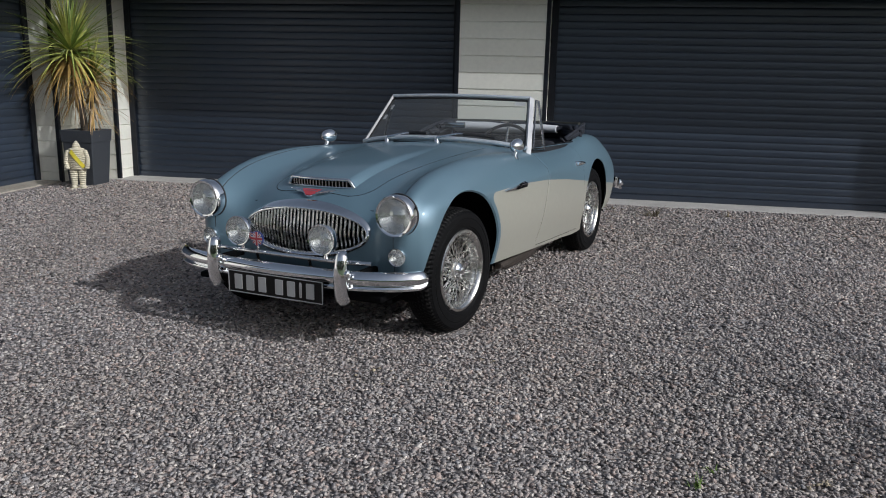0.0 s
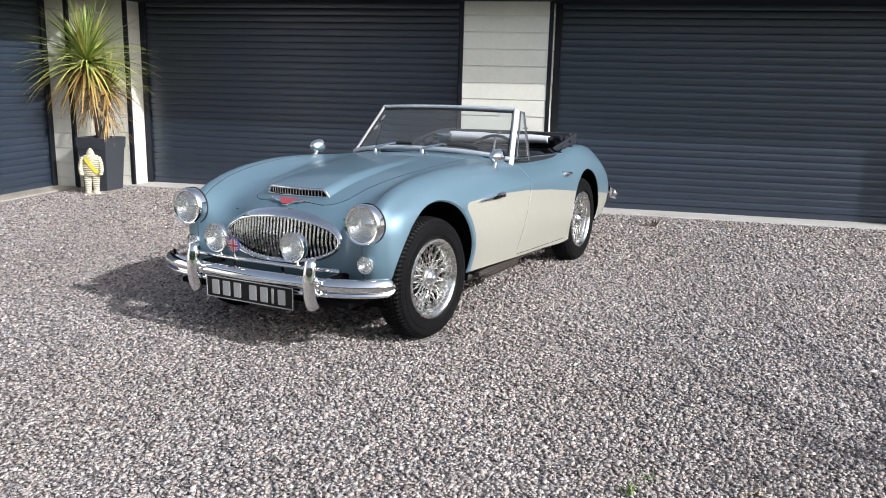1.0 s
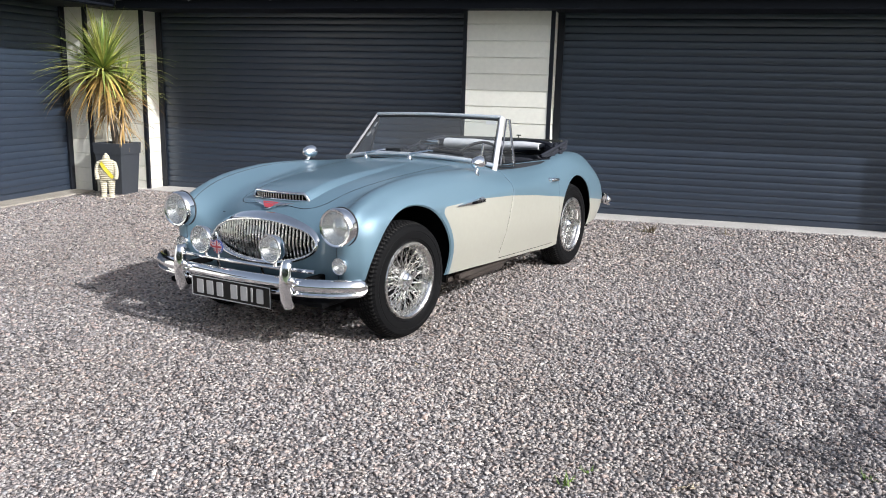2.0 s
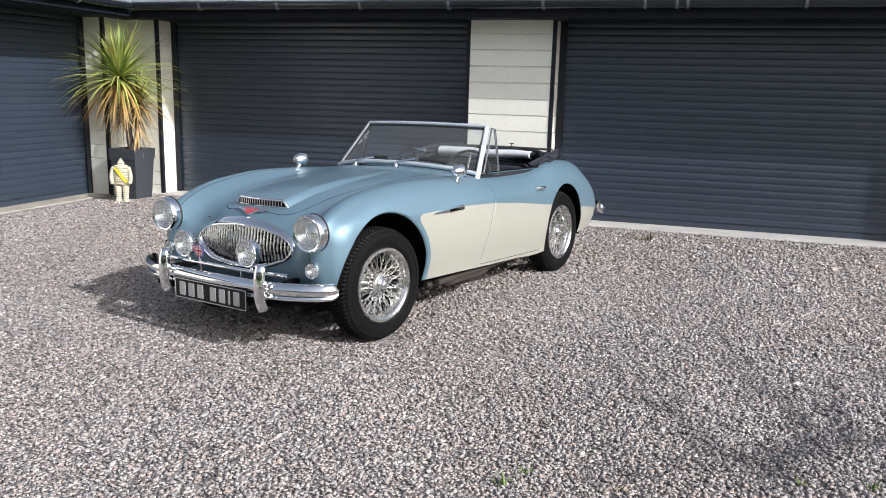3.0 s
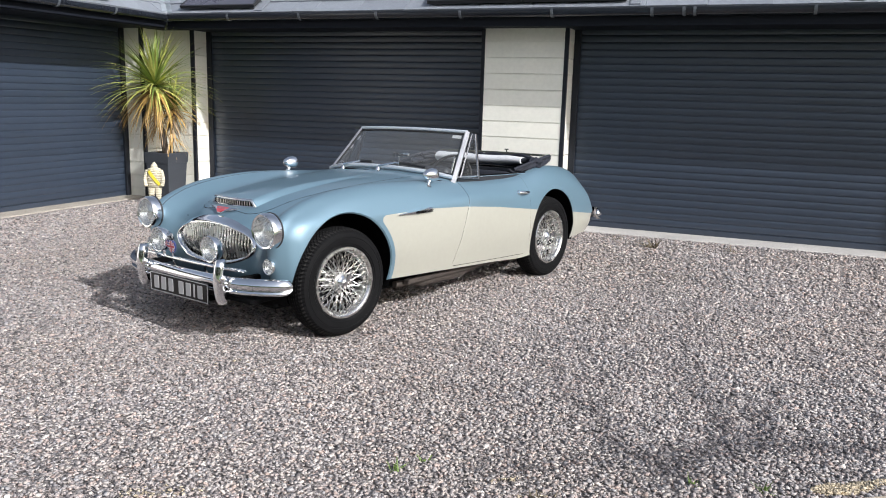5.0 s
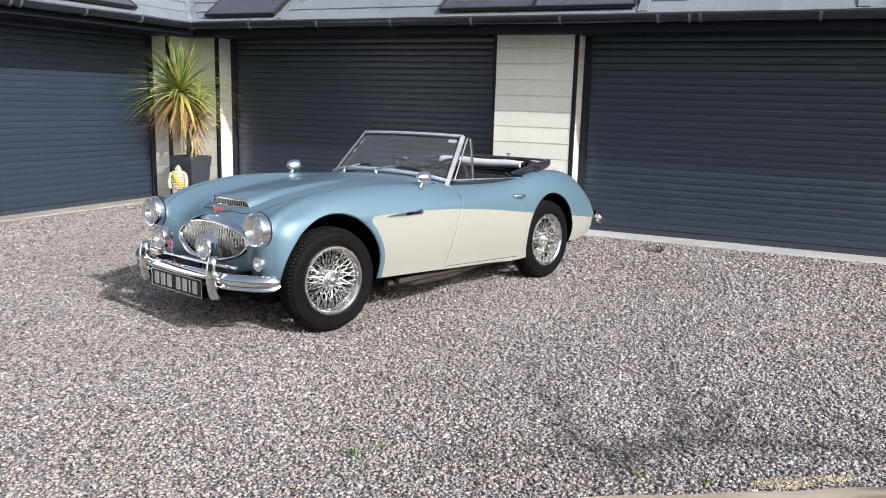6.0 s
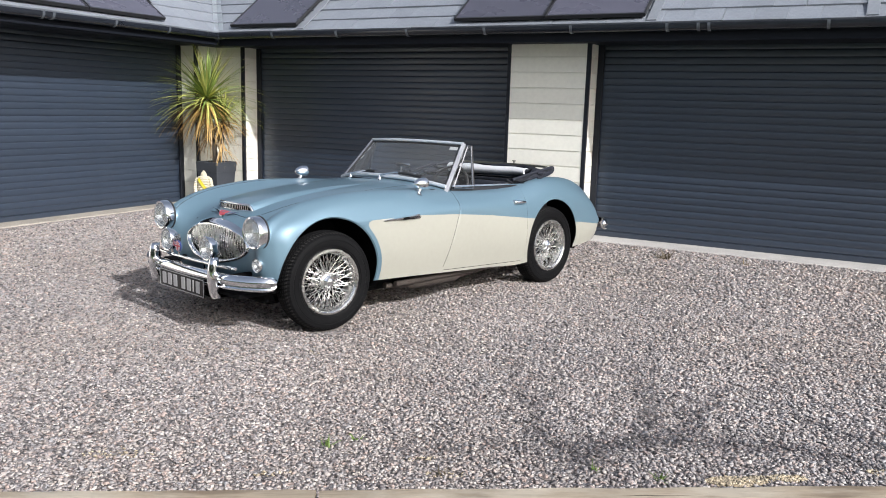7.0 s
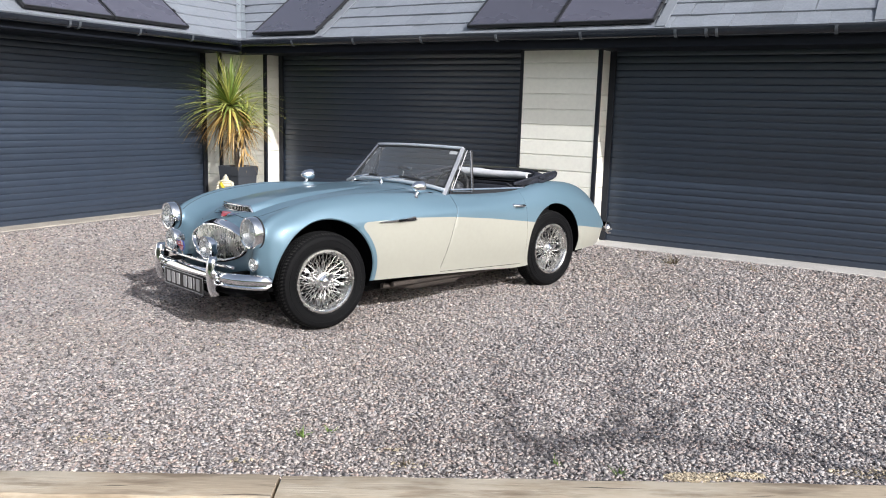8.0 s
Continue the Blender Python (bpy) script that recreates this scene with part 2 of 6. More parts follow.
def tube(bm, pts, radius, seg=8, ends=True):
    """A round bar along a line of points; radius may be one number or one for each point."""
    pts = [Vector(p) for p in pts]
    n = len(pts)
    rad = radius if isinstance(radius, (list, tuple)) else [radius] * n
    d = (pts[1] - pts[0]).normalized()
    side = d.orthogonal().normalized()
    rings = []
    for i, p in enumerate(pts):
        d = (pts[min(i + 1, n - 1)] - pts[max(i - 1, 0)]).normalized()
        side = (side - d * side.dot(d)).normalized()
        up = d.cross(side)
        rings.append([bm.verts.new(p + rad[i] * (math.cos(a) * side + math.sin(a) * up)) for a in (2 * math.pi * k / seg for k in range(seg))])
    for p, q in zip(rings, rings[1:]):
        for i in range(seg):
            j = (i + 1) % seg
            bm.faces.new((p[i], p[j], q[j], q[i]))
    if ends:
        bm.faces.new(rings[0][::-1])
        bm.faces.new(rings[-1])
    return bm


def moved(bm, m):
    bmesh.ops.transform(bm, matrix=m, verts=bm.verts)
    return bm

# ---- the garage yard: ground, building, roof ----
BACK, LEFT = 8.60, -5.63          # cladding faces of the two wings
RECESS = 0.32                     # how far the doors stand behind them
TOP = 2.19                        # soffit
EAVE_Y, EAVE_X, EAVE_Z = 8.16, -5.17, 2.335
PITCH = radians(36)

bm = bmesh.new()
bmesh.ops.create_grid(bm, x_segments=1, y_segments=1, size=400)
ground = tagged(new("ground", finish(bm, "ground", M_GRAVEL)), "grey and pinkish crushed gravel yard", "ground", kind="structure")

# threshold slabs of pale concrete in front of the doors
tagged(new("pavement_1", finish(B(LEFT + 0.07, 9.0, 8.53, 9.3, -0.1, 0.012, bevel=0.006), "pavement_1", M_CONC)), "pale concrete threshold strip before the garage doors", "pavement", kind="structure")
tagged(new("pavement_2", finish(B(-6.4, LEFT - 0.01, 1.0, 8.30, -0.1, 0.014, bevel=0.006), "pavement_2", M_SLAB)), "pale concrete threshold strip before the side garage door", "pavement", kind="structure")

R_X0, R_X1 = -0.12, 3.96          # opening of the right-hand door
M_X0, M_X1 = -5.15, -1.105        # opening of the middle door
L_Y1, L_Y0 = 8.19, 4.11           # opening of the side door


def wall_core(name, label, *dims):
    return tagged(new(name, finish(B(*dims), name, M_INNER)), label, "wall", kind="structure")


wall_pillar = wall_core("wall_pillar", "cream weatherboard pillar between two garage doors", M_X1 + 0.02, R_X0 - 0.02, BACK + 0.02, 9.6, 0.0, 2.6)
wall_corner = wall_core("wall_corner", "cream weatherboard inner corner of the garage", LEFT - 0.3, M_X0 - 0.02, BACK + 0.02, 9.6, 0.0, 2.6)
wall_side = wall_core("wall_side", "cream weatherboard jamb beside the side garage door", LEFT - 0.9, LEFT - 0.02, L_Y1 + 0.02, BACK + 0.018, 0.0, 2.6)
wall_end = wall_core("wall_end", "cream weatherboard end of the garage wall", R_X1 + 0.02, 9.0, BACK + 0.02, 9.6, 0.0, 2.6)
wall_wing = wall_core("wall_wing", "cream weatherboard end of the side wing", LEFT - 0.9, LEFT - 0.02, 1.0, L_Y0 - 0.02, 0.0, 2.6)
wall_core("wall_behind_doors", "plain wall closing the garage behind its doors", LEFT - 0.9, 9.0, 9.62, 9.8, 0.0, 2.6)
wall_core("wall_behind_side", "plain wall closing the side wing", LEFT - 1.1, LEFT - 0.92, 1.0, 9.8, 0.0, 2.6)

BOARD = 0.176
N_BOARD = 13


def board_mesh(width, name="board"):
    """One lapped weatherboard along x, its face to -y, its lower edge proud."""
    bm = bmesh.new()
    prof = [(0.004, 0.0), (-0.004, 0.0), (-0.004, 0.007), (-0.020, 0.009), (-0.021, 0.012), (-0.018, BOARD - 0.003), (-0.014, BOARD), (0.004, BOARD)]
    extrude_profile(bm, prof, 0, width)
    return finish(bm, name, M_CLAD)


def clad(parent, width, m):
    """Boards from the ground to the soffit; m sets the lower left corner of the face."""
    me = board_mesh(width)
    for i in range(N_BOARD):
        z = -0.066 + i * BOARD
        ob = new("board", me)
        ob.parent = parent
        ob.matrix_basis = m @ pose(0, 0, z)


clad(wall_pillar, R_X0 - M_X1 - 0.06, pose(M_X1 + 0.03, BACK + 0.018, 0))
clad(wall_pillar, RECESS + 0.2, pose(R_X0 - 0.018, BACK + 0.03, 0, 0, 0, 90))
clad(wall_corner, M_X0 - LEFT - 0.03, pose(LEFT, BACK + 0.018, 0))
clad(wall_corner, RECESS + 0.2, pose(M_X0 - 0.018, BACK + 0.03, 0, 0, 0, 90))
clad(wall_side, BACK - L_Y1 - 0.035, pose(LEFT - 0.018, L_Y1 + 0.03, 0, 0, 0, 90))
clad(wall_side, RECESS + 0.2, pose(LEFT - 0.03 - RECESS - 0.2, L_Y1 + 0.018, 0))
clad(wall_end, 3.0, pose(R_X1 + 0.03, BACK + 0.018, 0))
clad(wall_wing, 2.9, pose(LEFT - 0.018, L_Y0 - 2.93, 0, 0, 0, 90))


def corner_trim(parent, x, y, sx, sy):
    """An L-shaped dark edge strip at an outer corner; sx, sy point into the wall."""
    bm = bmesh.new()
    w, t = 0.036, 0.006
    o = 0.006
    box(bm, *sorted((x - sx * o, x + sx * w)), *sorted((y - sy * o, y - sy * (o - t))), 0.0, TOP, bevel=0.001)
    box(bm, *sorted((x - sx * o, x - sx * (o - t))), *sorted((y - sy * (o - t - 0.001), y + sy * w)), 0.0, TOP, bevel=0.001)
    part("corner_trim", bm, M_TRIM, parent, "dark grey metal corner strip")


corner_trim(wall_pillar, R_X0, BACK, -1, 1)
corner_trim(wall_pillar, M_X1, BACK, 1, 1)
corner_trim(wall_corner, M_X0, BACK, -1, 1)
corner_trim(wall_side, LEFT, L_Y1, -1, 1)
corner_trim(wall_end, R_X1, BACK, 1, 1)
corner_trim(wall_wing, LEFT, L_Y0, -1, -1)

# roller doors: each slat a piece
SLAT = 0.0765


def slat_mesh(width):
    bm = bmesh.new()
    h = SLAT
    prof = [(-0.001, 0.001), (-0.0035, 0.003), (-0.0065, 0.012), (-0.0078, 0.028), (-0.0078, 0.048), (-0.0062, 0.062), (-0.0030, 0.071), (0.001, 0.0735), (0.001, h + 0.001), (0.012, h + 0.001), (0.012, 0.002)]
    extrude_profile(bm, prof, -width / 2 + 0.03, width / 2 - 0.03)
    return finish(bm, "slat", M_DOOR, smooth=True, angle=50)


def roller_door(m, width):
    door = thing("garage_door", "closed anthracite grey roller garage door with ribbed slats", "garage door", "roller garage doors", m=m)
    me = slat_mesh(width)
    for i in range(29):
        ob = new("slat", me)
        ob.parent = door
        ob.matrix_basis = pose(0, 0, 0.075 + i * SLAT)
    bm = B(-width / 2 + 0.03, width / 2 - 0.03, -0.012, 0.014, 0.013, 0.0745, bevel=0.004)
    part("bottom_bar", bm, M_DOOR, door, "plain anthracite bottom bar")
    for s in (-1, 1):
        a, b = sorted((s * (width / 2 - 0.075), s * (width / 2 - 0.001)))
        part("guide_rail", B(a, b, -0.045, -0.014, 0.012, TOP, bevel=0.004), M_TRIM, door, "dark metal guide rail")
    return door


roller_door(pose((R_X0 + R_X1) / 2, BACK + RECESS, 0), R_X1 - R_X0)
roller_door(pose((M_X0 + M_X1) / 2, BACK + RECESS, 0), M_X1 - M_X0)
roller_door(pose(LEFT - RECESS, (L_Y0 + L_Y1) / 2, 0, 0, 0, 90), L_Y1 - L_Y0)

# soffit, fascia
tagged(new("ceiling_soffit_back", finish(B(EAVE_X + 0.0, 9.0, EAVE_Y + 0.06, 9.62, TOP, TOP + 0.02), "soffit", M_SOFFIT)), "dark grey soffit boards under the eaves", "soffit", kind="structure")
tagged(new("ceiling_soffit_side", finish(B(LEFT - 0.92, EAVE_X - 0.004, 1.0, 9.62, TOP, TOP + 0.02), "soffit", M_SOFFIT)), "dark grey soffit boards under the side eaves", "soffit", kind="structure")
tagged(new("trim_fascia_back", finish(B(EAVE_X - 0.02, 9.0, EAVE_Y + 0.03, EAVE_Y + 0.056, TOP - 0.015, EAVE_Z - 0.01, bevel=0.002), "fascia", M_SOFFIT)), "dark grey fascia board", "fascia", kind="structure")
tagged(new("trim_fascia_side", finish(B(EAVE_X - 0.056, EAVE_X - 0.03, 1.0, EAVE_Y + 0.026, TOP - 0.015, EAVE_Z - 0.01, bevel=0.002), "fascia", M_SOFFIT)), "dark grey fascia board", "fascia", kind="structure")


# gutters: half-round channel with brackets
def gutter(length, m, joints):
    g = thing("gutter", "glossy black half-round rain gutter along the eaves", "gutter", m=m)
    bm = bmesh.new()
    n = 14
    out = [(0.058 * math.cos(math.pi + math.pi * i / n), 0.062 * math.sin(math.pi + math.pi * i / n)) for i in range(n + 1)]
    inn = [(0.050 * math.cos(math.pi + math.pi * i / n), 0.054 * math.sin(math.pi + math.pi * i / n)) for i in range(n + 1)]
    prof = out + [(0.058, 0.012)] + inn[::-1] + [(-0.058, 0.012)]
    extrude_profile(bm, prof, 0, length)
    part("channel", bm, M_GUTTER, g, smooth=True, angle=50)
    for x in joints:
        bm = bmesh.new()
        k = 10
        o = [(0.064 * math.cos(math.pi + math.pi * i / k), 0.068 * math.sin(math.pi + math.pi * i / k)) for i in range(k + 1)]
        i_ = [(0.0585 * math.cos(math.pi + math.pi * i / k), 0.0625 * math.sin(math.pi + math.pi * i / k)) for i in range(k + 1)]
        extrude_profile(bm, o + [(0.062, 0.016)] + i_[::-1] + [(-0.062, 0.016)], x - 0.014, x + 0.014)
        part("bracket", bm, M_BRACKET, g, smooth=True, angle=50)
    return g


GY, GX, GZ = EAVE_Y - 0.040, EAVE_X + 0.040, 2.321
gutter(9.0 - GX, pose(GX, GY, GZ), (0.03, 0.95, 1.95, 2.95, 3.95, 4.95, 5.95, 6.25, 6.35, 7.4, 8.4))
gutter(GY - 1.0, pose(GX, GY, GZ, 0, 0, -90) @ pose(0, 0, 0), (0.03, 0.9, 1.7, 2.5, 2.62, 3.6, 4.6))


# roof planes
def roof_plane(name, label, m, x0, x1):
    bm = bmesh.new()
    box(bm, x0, x1, -0.02, 5.5, -0.06, -0.012)
    ob = new(name, finish(bm, name, M_SLATE))
    ob.matrix_basis = m
    return tagged(ob, label, "roof", kind="structure")


roof_back = roof_plane("roof_back", "blue-grey slate roof slope over the garage doors", pose(EAVE_X, EAVE_Y, EAVE_Z + 0.02, math.degrees(PITCH)), -3.5, 14.2)
roof_side = roof_plane("roof_side", "blue-grey slate roof slope of the side wing", pose(EAVE_X, EAVE_Y, EAVE_Z + 0.02, 0, 0, 90) @ pose(0, 0, 0, math.degrees(PITCH)), -7.2, 3.5)
# lead-lined valley where the two slopes meet
bm = bmesh.new()
c, s = math.cos(PITCH), math.sin(PITCH)
for side in (0, 1):
    w = 0.085
    d0, d1 = 0.0, 3.6
    pts = []
    for d, e in ((d0, 0), (d1, 0), (d1, w), (d0, w)):
        x, y, z = -d, d, d * s / c
        if side:
            x += e
        else:
            y -= e
        pts.append((EAVE_X + x, EAVE_Y + y, EAVE_Z + 0.045 + z))
    vs = [bm.verts.new(p) for p in pts]
    bm.faces.new(vs)
r = bmesh.ops.solidify(bm, geom=bm.faces[:], thickness=0.004)
valley = tagged(new("roof_valley", finish(bm, "valley", M_LEAD)), "pale lead-lined valley between the slate slopes", "roof valley", kind="structure")


# solar panels lying just above the slates
def solar_panel(m, w, h):
    p = thing("solar_panel", "black solar panel with thin frame on the slate roof", "solar panel", "roof solar panels", m=m)
    bm = bmesh.new()
    f = 0.022
    box(bm, 0, w, 0, f, 0, 0.04, bevel=0.002)
    box(bm, 0, w, h - f, h, 0, 0.04, bevel=0.002)
    box(bm, 0, f, f + 0.0005, h - f - 0.0005, 0, 0.04, bevel=0.002)
    box(bm, w - f, w, f + 0.0005, h - f - 0.0005, 0, 0.04, bevel=0.002)
    part("frame", bm, M_FRAME, p)
    part("glass", B(f, w - f, f, h - f, 0.01, 0.034), M_PANEL, p, "dark glossy cell glass")
    for y in (0.35, h - 0.35):
        part("clamp", B(w - 0.012, w + 0.012, y - 0.03, y + 0.03, 0.040, 0.052, bevel=0.003), M_FRAME, p)
    return p


PANELS_BACK = ((-4.95, -3.85), (-1.60, -0.515), (-0.505, 0.575))
PANELS_SIDE = ((6.14, 7.234), (5.03, 6.125))
UP = pose(EAVE_X, EAVE_Y, EAVE_Z + 0.02, math.degrees(PITCH))
for x0, x1 in PANELS_BACK:
    solar_panel(UP @ pose(x0 - EAVE_X, 0.035, 0.045), x1 - x0, 1.7)
UPS = pose(EAVE_X, EAVE_Y, EAVE_Z + 0.02, 0, 0, 90) @ pose(0, 0, 0, math.degrees(PITCH))
for y0, y1 in PANELS_SIDE:
    solar_panel(UPS @ pose(y0 - EAVE_Y, 0.035, 0.045), y1 - y0, 1.7)

# pale metal flashing running up the slope beside each run of panels
for x0 in (-3.835, 0.592, 2.56):
    fl = new("roof_flashing", finish(B(0, 0.105, -0.01, 2.6, 0.0, 0.012, bevel=0.003), "roof_flashing", M_FLASH))
    fl.matrix_basis = UP @ pose(x0 - EAVE_X, 0, 0.024)
    tagged(fl, "pale metal flashing strip beside the solar panels", "roof flashing", kind="structure")

# weathered timber sleepers edging the gravel
EDGE_A, EDGE_DIR = Vector((1.085, 2.05)), Vector((0.848, 0.530)).normalized()
EDGE_ANG = math.degrees(math.atan2(EDGE_DIR.y, EDGE_DIR.x))


def sleeper(start, length, seed):
    rnd = random.Random(seed)
    bm = bmesh.new()
    n = 24
    rings = []
    for i in range(n + 1):
        x = length * i / n
        jig = [rnd.uniform(-0.003, 0.003) for _ in range(8)]
        y0, y1, z0, z1, b = -0.20, 0.0, -0.08, 0.085, 0.012
        pts = [(y0, z0), (y1, z0), (y1, z1 - b), (y1 - b * 0.4, z1 - b * 0.3), (y1 - b, z1), (y0 + b, z1), (y0, z1 - b)]
        rings.append([bm.verts.new((x, y + jig[k], z + jig[-k - 1])) for k, (y, z) in enumerate(pts)])
    k = len(rings[0])
    for p, q in zip(rings, rings[1:]):
        for i in range(k):
            j = (i + 1) % k
            bm.faces.new((p[i], p[j], q[j], q[i]))
    bm.faces.new(rings[0])
    bm.faces.new(rings[-1])
    ob = new("timber_sleeper", finish(bm, "timber_sleeper", M_TIMBER, smooth=True, angle=35))
    ob.matrix_basis = pose(EDGE_A.x, EDGE_A.y, 0, 0, 0, EDGE_ANG) @ pose(start, 0, 0)
    return tagged(ob, "weathered brown timber sleeper edging the gravel", "timber edging", "timber edging")


sleeper(-2.41, 2.40, 3)
sleeper(0.004, 2.40, 4)
sleeper(2.412, 2.40, 5)

# lawn behind the timber edge: unseen and assumed, added only for reflections
bm = bmesh.new()
L = pose(EDGE_A.x, EDGE_A.y, 0, 0, 0, EDGE_ANG)
vs = [bm.verts.new(L @ Vector(p)) for p in ((-30, -0.205, 0.03), (-30, -30, 0.03), (30, -30, 0.03), (30, -0.205, 0.03))]
bm.faces.new(vs)
tagged(new("ground_lawn_unseen", finish(bm, "ground_lawn_unseen", M_LAWN)), "assumed unseen green lawn beyond the timber edging", "lawn", kind="structure")

# ---- the car: a two-tone blue and cream open roadster ----
# local axes: x forward from the front axle, y to its left, z up
CAR = pose(-0.918, 4.152, 0.0, 0, 0, -106.05) @ pose(0, 0, 0, 1.0)
WB = 2.336
M_BLUE = mat("ice_blue_metallic", (0.138, 0.222, 0.282), 0.48, var=0.03, scale=1.5, fine=900, coat=0.6, flake=0.35)
M_CREAM = mat("old_english_cream", (0.355, 0.347, 0.296), 0.40, var=0.03, scale=1.5, fine=30, coat=0.6)
M_CHROME = mat("chrome", (0.86, 0.87, 0.89), 0.035, metal=1.0, var=0.04, scale=6, fine=60)
M_STEEL = mat("polished_spokes", (0.70, 0.69, 0.67), 0.27, metal=1.0, var=0.12, scale=20)
M_ALU = mat("polished_aluminium", (0.66, 0.66, 0.665), 0.33, metal=1.0, var=0.05, scale=12)
M_SATIN = mat("satin_alloy", (0.66, 0.70, 0.75), 0.32, metal=0.45, var=0.05, scale=12)
# underseal, darkened further so wells, slots and openings read as deep shade
M_BLACK = mat("black_underseal_and_shade", (0.003, 0.003, 0.0035), 0.9, var=0.2, spec=0.08)
# block tops paler than the grooves: dust, plus sky light put into the colour
M_TREAD = mat("dusty_skylit_tread", (0.026, 0.025, 0.024), 0.75, spec=0.2, var=0.35, scale=10, fine=90)
M_RUBBER = mat("tyre_rubber", (0.006, 0.006, 0.0065), 0.6, spec=0.09, var=0.25, scale=6, fine=80, bump=0.3, bump_scale=200)
M_SEAL_GAP = mat("black_rubber_and_gap_shade", (0.015, 0.015, 0.016), 0.6, var=0.1)
M_TRIMBLACK = mat("black_vinyl", (0.018, 0.019, 0.024), 0.5, var=0.2, scale=8, bump=0.3, bump_scale=400, bump_dist=0.0008)
M_NAVY = mat("navy_hood_cloth", (0.012, 0.014, 0.023), 0.7, var=0.25, scale=8, bump=0.4, bump_scale=300)
M_LINING = mat("pale_grey_lining", (0.62, 0.62, 0.64), 0.8, var=0.08, scale=6, bump=0.3, bump_scale=200)
# the milky part paints in the grey sky reflection of the screen
M_GLASS = glass("windscreen_glass", (0.80, 0.83, 0.83), 0.0, 1.5, milky=0.05)
M_PANE = glass("side_glass", (0.86, 0.88, 0.88), 0.0, 1.5, milky=0.015)
M_DULL = mat("dull_chrome", (0.34, 0.34, 0.35), 0.2, metal=1.0, var=0.1, scale=12)
M_LENS = glass("lamp_glass", (0.90, 0.91, 0.91), 0.02, None, milky=0.10)
M_REFL = mat("silvered_reflector", (0.92, 0.92, 0.90), 0.07, metal=1.0, var=0.05, scale=20)
M_PLATE = mat("black_plate", (0.004, 0.004, 0.0045), 0.3, var=0.1, spec=0.3)
M_SILVER = mat("silver_characters", (0.46, 0.46, 0.46), 0.4, var=0.05)
M_RED = mat("red_enamel", (0.42, 0.05, 0.065), 0.3, var=0.05)
M_WHITE = mat("white_enamel", (0.62, 0.61, 0.62), 0.35, var=0.05)
M_FLAGBLUE = mat("blue_enamel", (0.04, 0.06, 0.22), 0.3, var=0.05)
M_WOODRIM = mat("dark_rim", (0.030, 0.028, 0.028), 0.4, var=0.2)

car = thing("classic_roadster", "ice blue and cream open roadster with chrome wire wheels", "car", m=CAR)

# design lines of the body from nose to tail, one (x, y, z) for each of eighteen stations
LINE_CENTRE = [(0.42, 0, 0.31), (0.455, 0, 0.38), (0.467, 0, 0.46), (0.460, 0, 0.545), (0.428, 0, 0.635), (0.375, 0, 0.70), (0.29, 0, 0.748), (0.18, 0, 0.782), (0.0, 0, 0.818), (-0.3, 0, 0.855),
               (-0.7, 0, 0.885), (-1.1, 0, 0.900), (-1.5, 0, 0.90), (-1.9, 0, 0.88), (-2.3, 0, 0.87), (-2.7, 0, 0.83), (-2.95, 0, 0.74), (-3.10, 0, 0.58)]
LINE_BONNET = [(0.415, 0.2, 0.31), (0.446, 0.2, 0.38), (0.455, 0.2, 0.46), (0.446, 0.2, 0.545), (0.415, 0.205, 0.626), (0.362, 0.21, 0.69), (0.28, 0.215, 0.739), (0.172, 0.215, 0.773), (0.0, 0.22, 0.810), (-0.3, 0.23, 0.848),
               (-0.7, 0.25, 0.878), (-1.1, 0.25, 0.893), (-1.5, 0.25, 0.893), (-1.9, 0.25, 0.875), (-2.3, 0.25, 0.865), (-2.7, 0.25, 0.822), (-2.95, 0.25, 0.733), (-3.10, 0.25, 0.575)]
LINE_VALLEY = [(0.40, 0.38, 0.31), (0.415, 0.39, 0.38), (0.412, 0.40, 0.46), (0.405, 0.405, 0.535), (0.383, 0.41, 0.602), (0.335, 0.41, 0.666), (0.262, 0.41, 0.716), (0.16, 0.41, 0.753), (0.0, 0.42, 0.790), (-0.3, 0.44, 0.828),
               (-0.7, 0.46, 0.856), (-1.1, 0.47, 0.872), (-1.5, 0.47, 0.865), (-1.9, 0.46, 0.855), (-2.3, 0.45, 0.865), (-2.7, 0.44, 0.815), (-2.95, 0.43, 0.72), (-3.10, 0.42, 0.565)]
LINE_CREST = [(0.405, 0.56, 0.315), (0.445, 0.57, 0.385), (0.465, 0.575, 0.48), (0.468, 0.578, 0.575), (0.455, 0.58, 0.665), (0.40, 0.578, 0.735), (0.31, 0.575, 0.784), (0.18, 0.575, 0.828), (0.0, 0.58, 0.860), (-0.3, 0.595, 0.883),
              (-0.7, 0.61, 0.872), (-1.1, 0.62, 0.842), (-1.5, 0.63, 0.822), (-1.9, 0.63, 0.828), (-2.3, 0.60, 0.885), (-2.7, 0.58, 0.855), (-2.97, 0.56, 0.745), (-3.13, 0.55, 0.565)]
LINE_ROLL = [(0.375, 0.645, 0.32), (0.40, 0.655, 0.39), (0.418, 0.66, 0.48), (0.42, 0.66, 0.57), (0.41, 0.655, 0.65), (0.37, 0.65, 0.71), (0.295, 0.652, 0.75), (0.175, 0.66, 0.784), (0.0, 0.675, 0.818), (-0.3, 0.69, 0.832),
             (-0.7, 0.70, 0.822), (-1.1, 0.70, 0.792), (-1.5, 0.70, 0.785), (-1.9, 0.695, 0.785), (-2.3, 0.685, 0.83), (-2.7, 0.67, 0.79), (-2.97, 0.645, 0.68), (-3.13, 0.625, 0.52)]
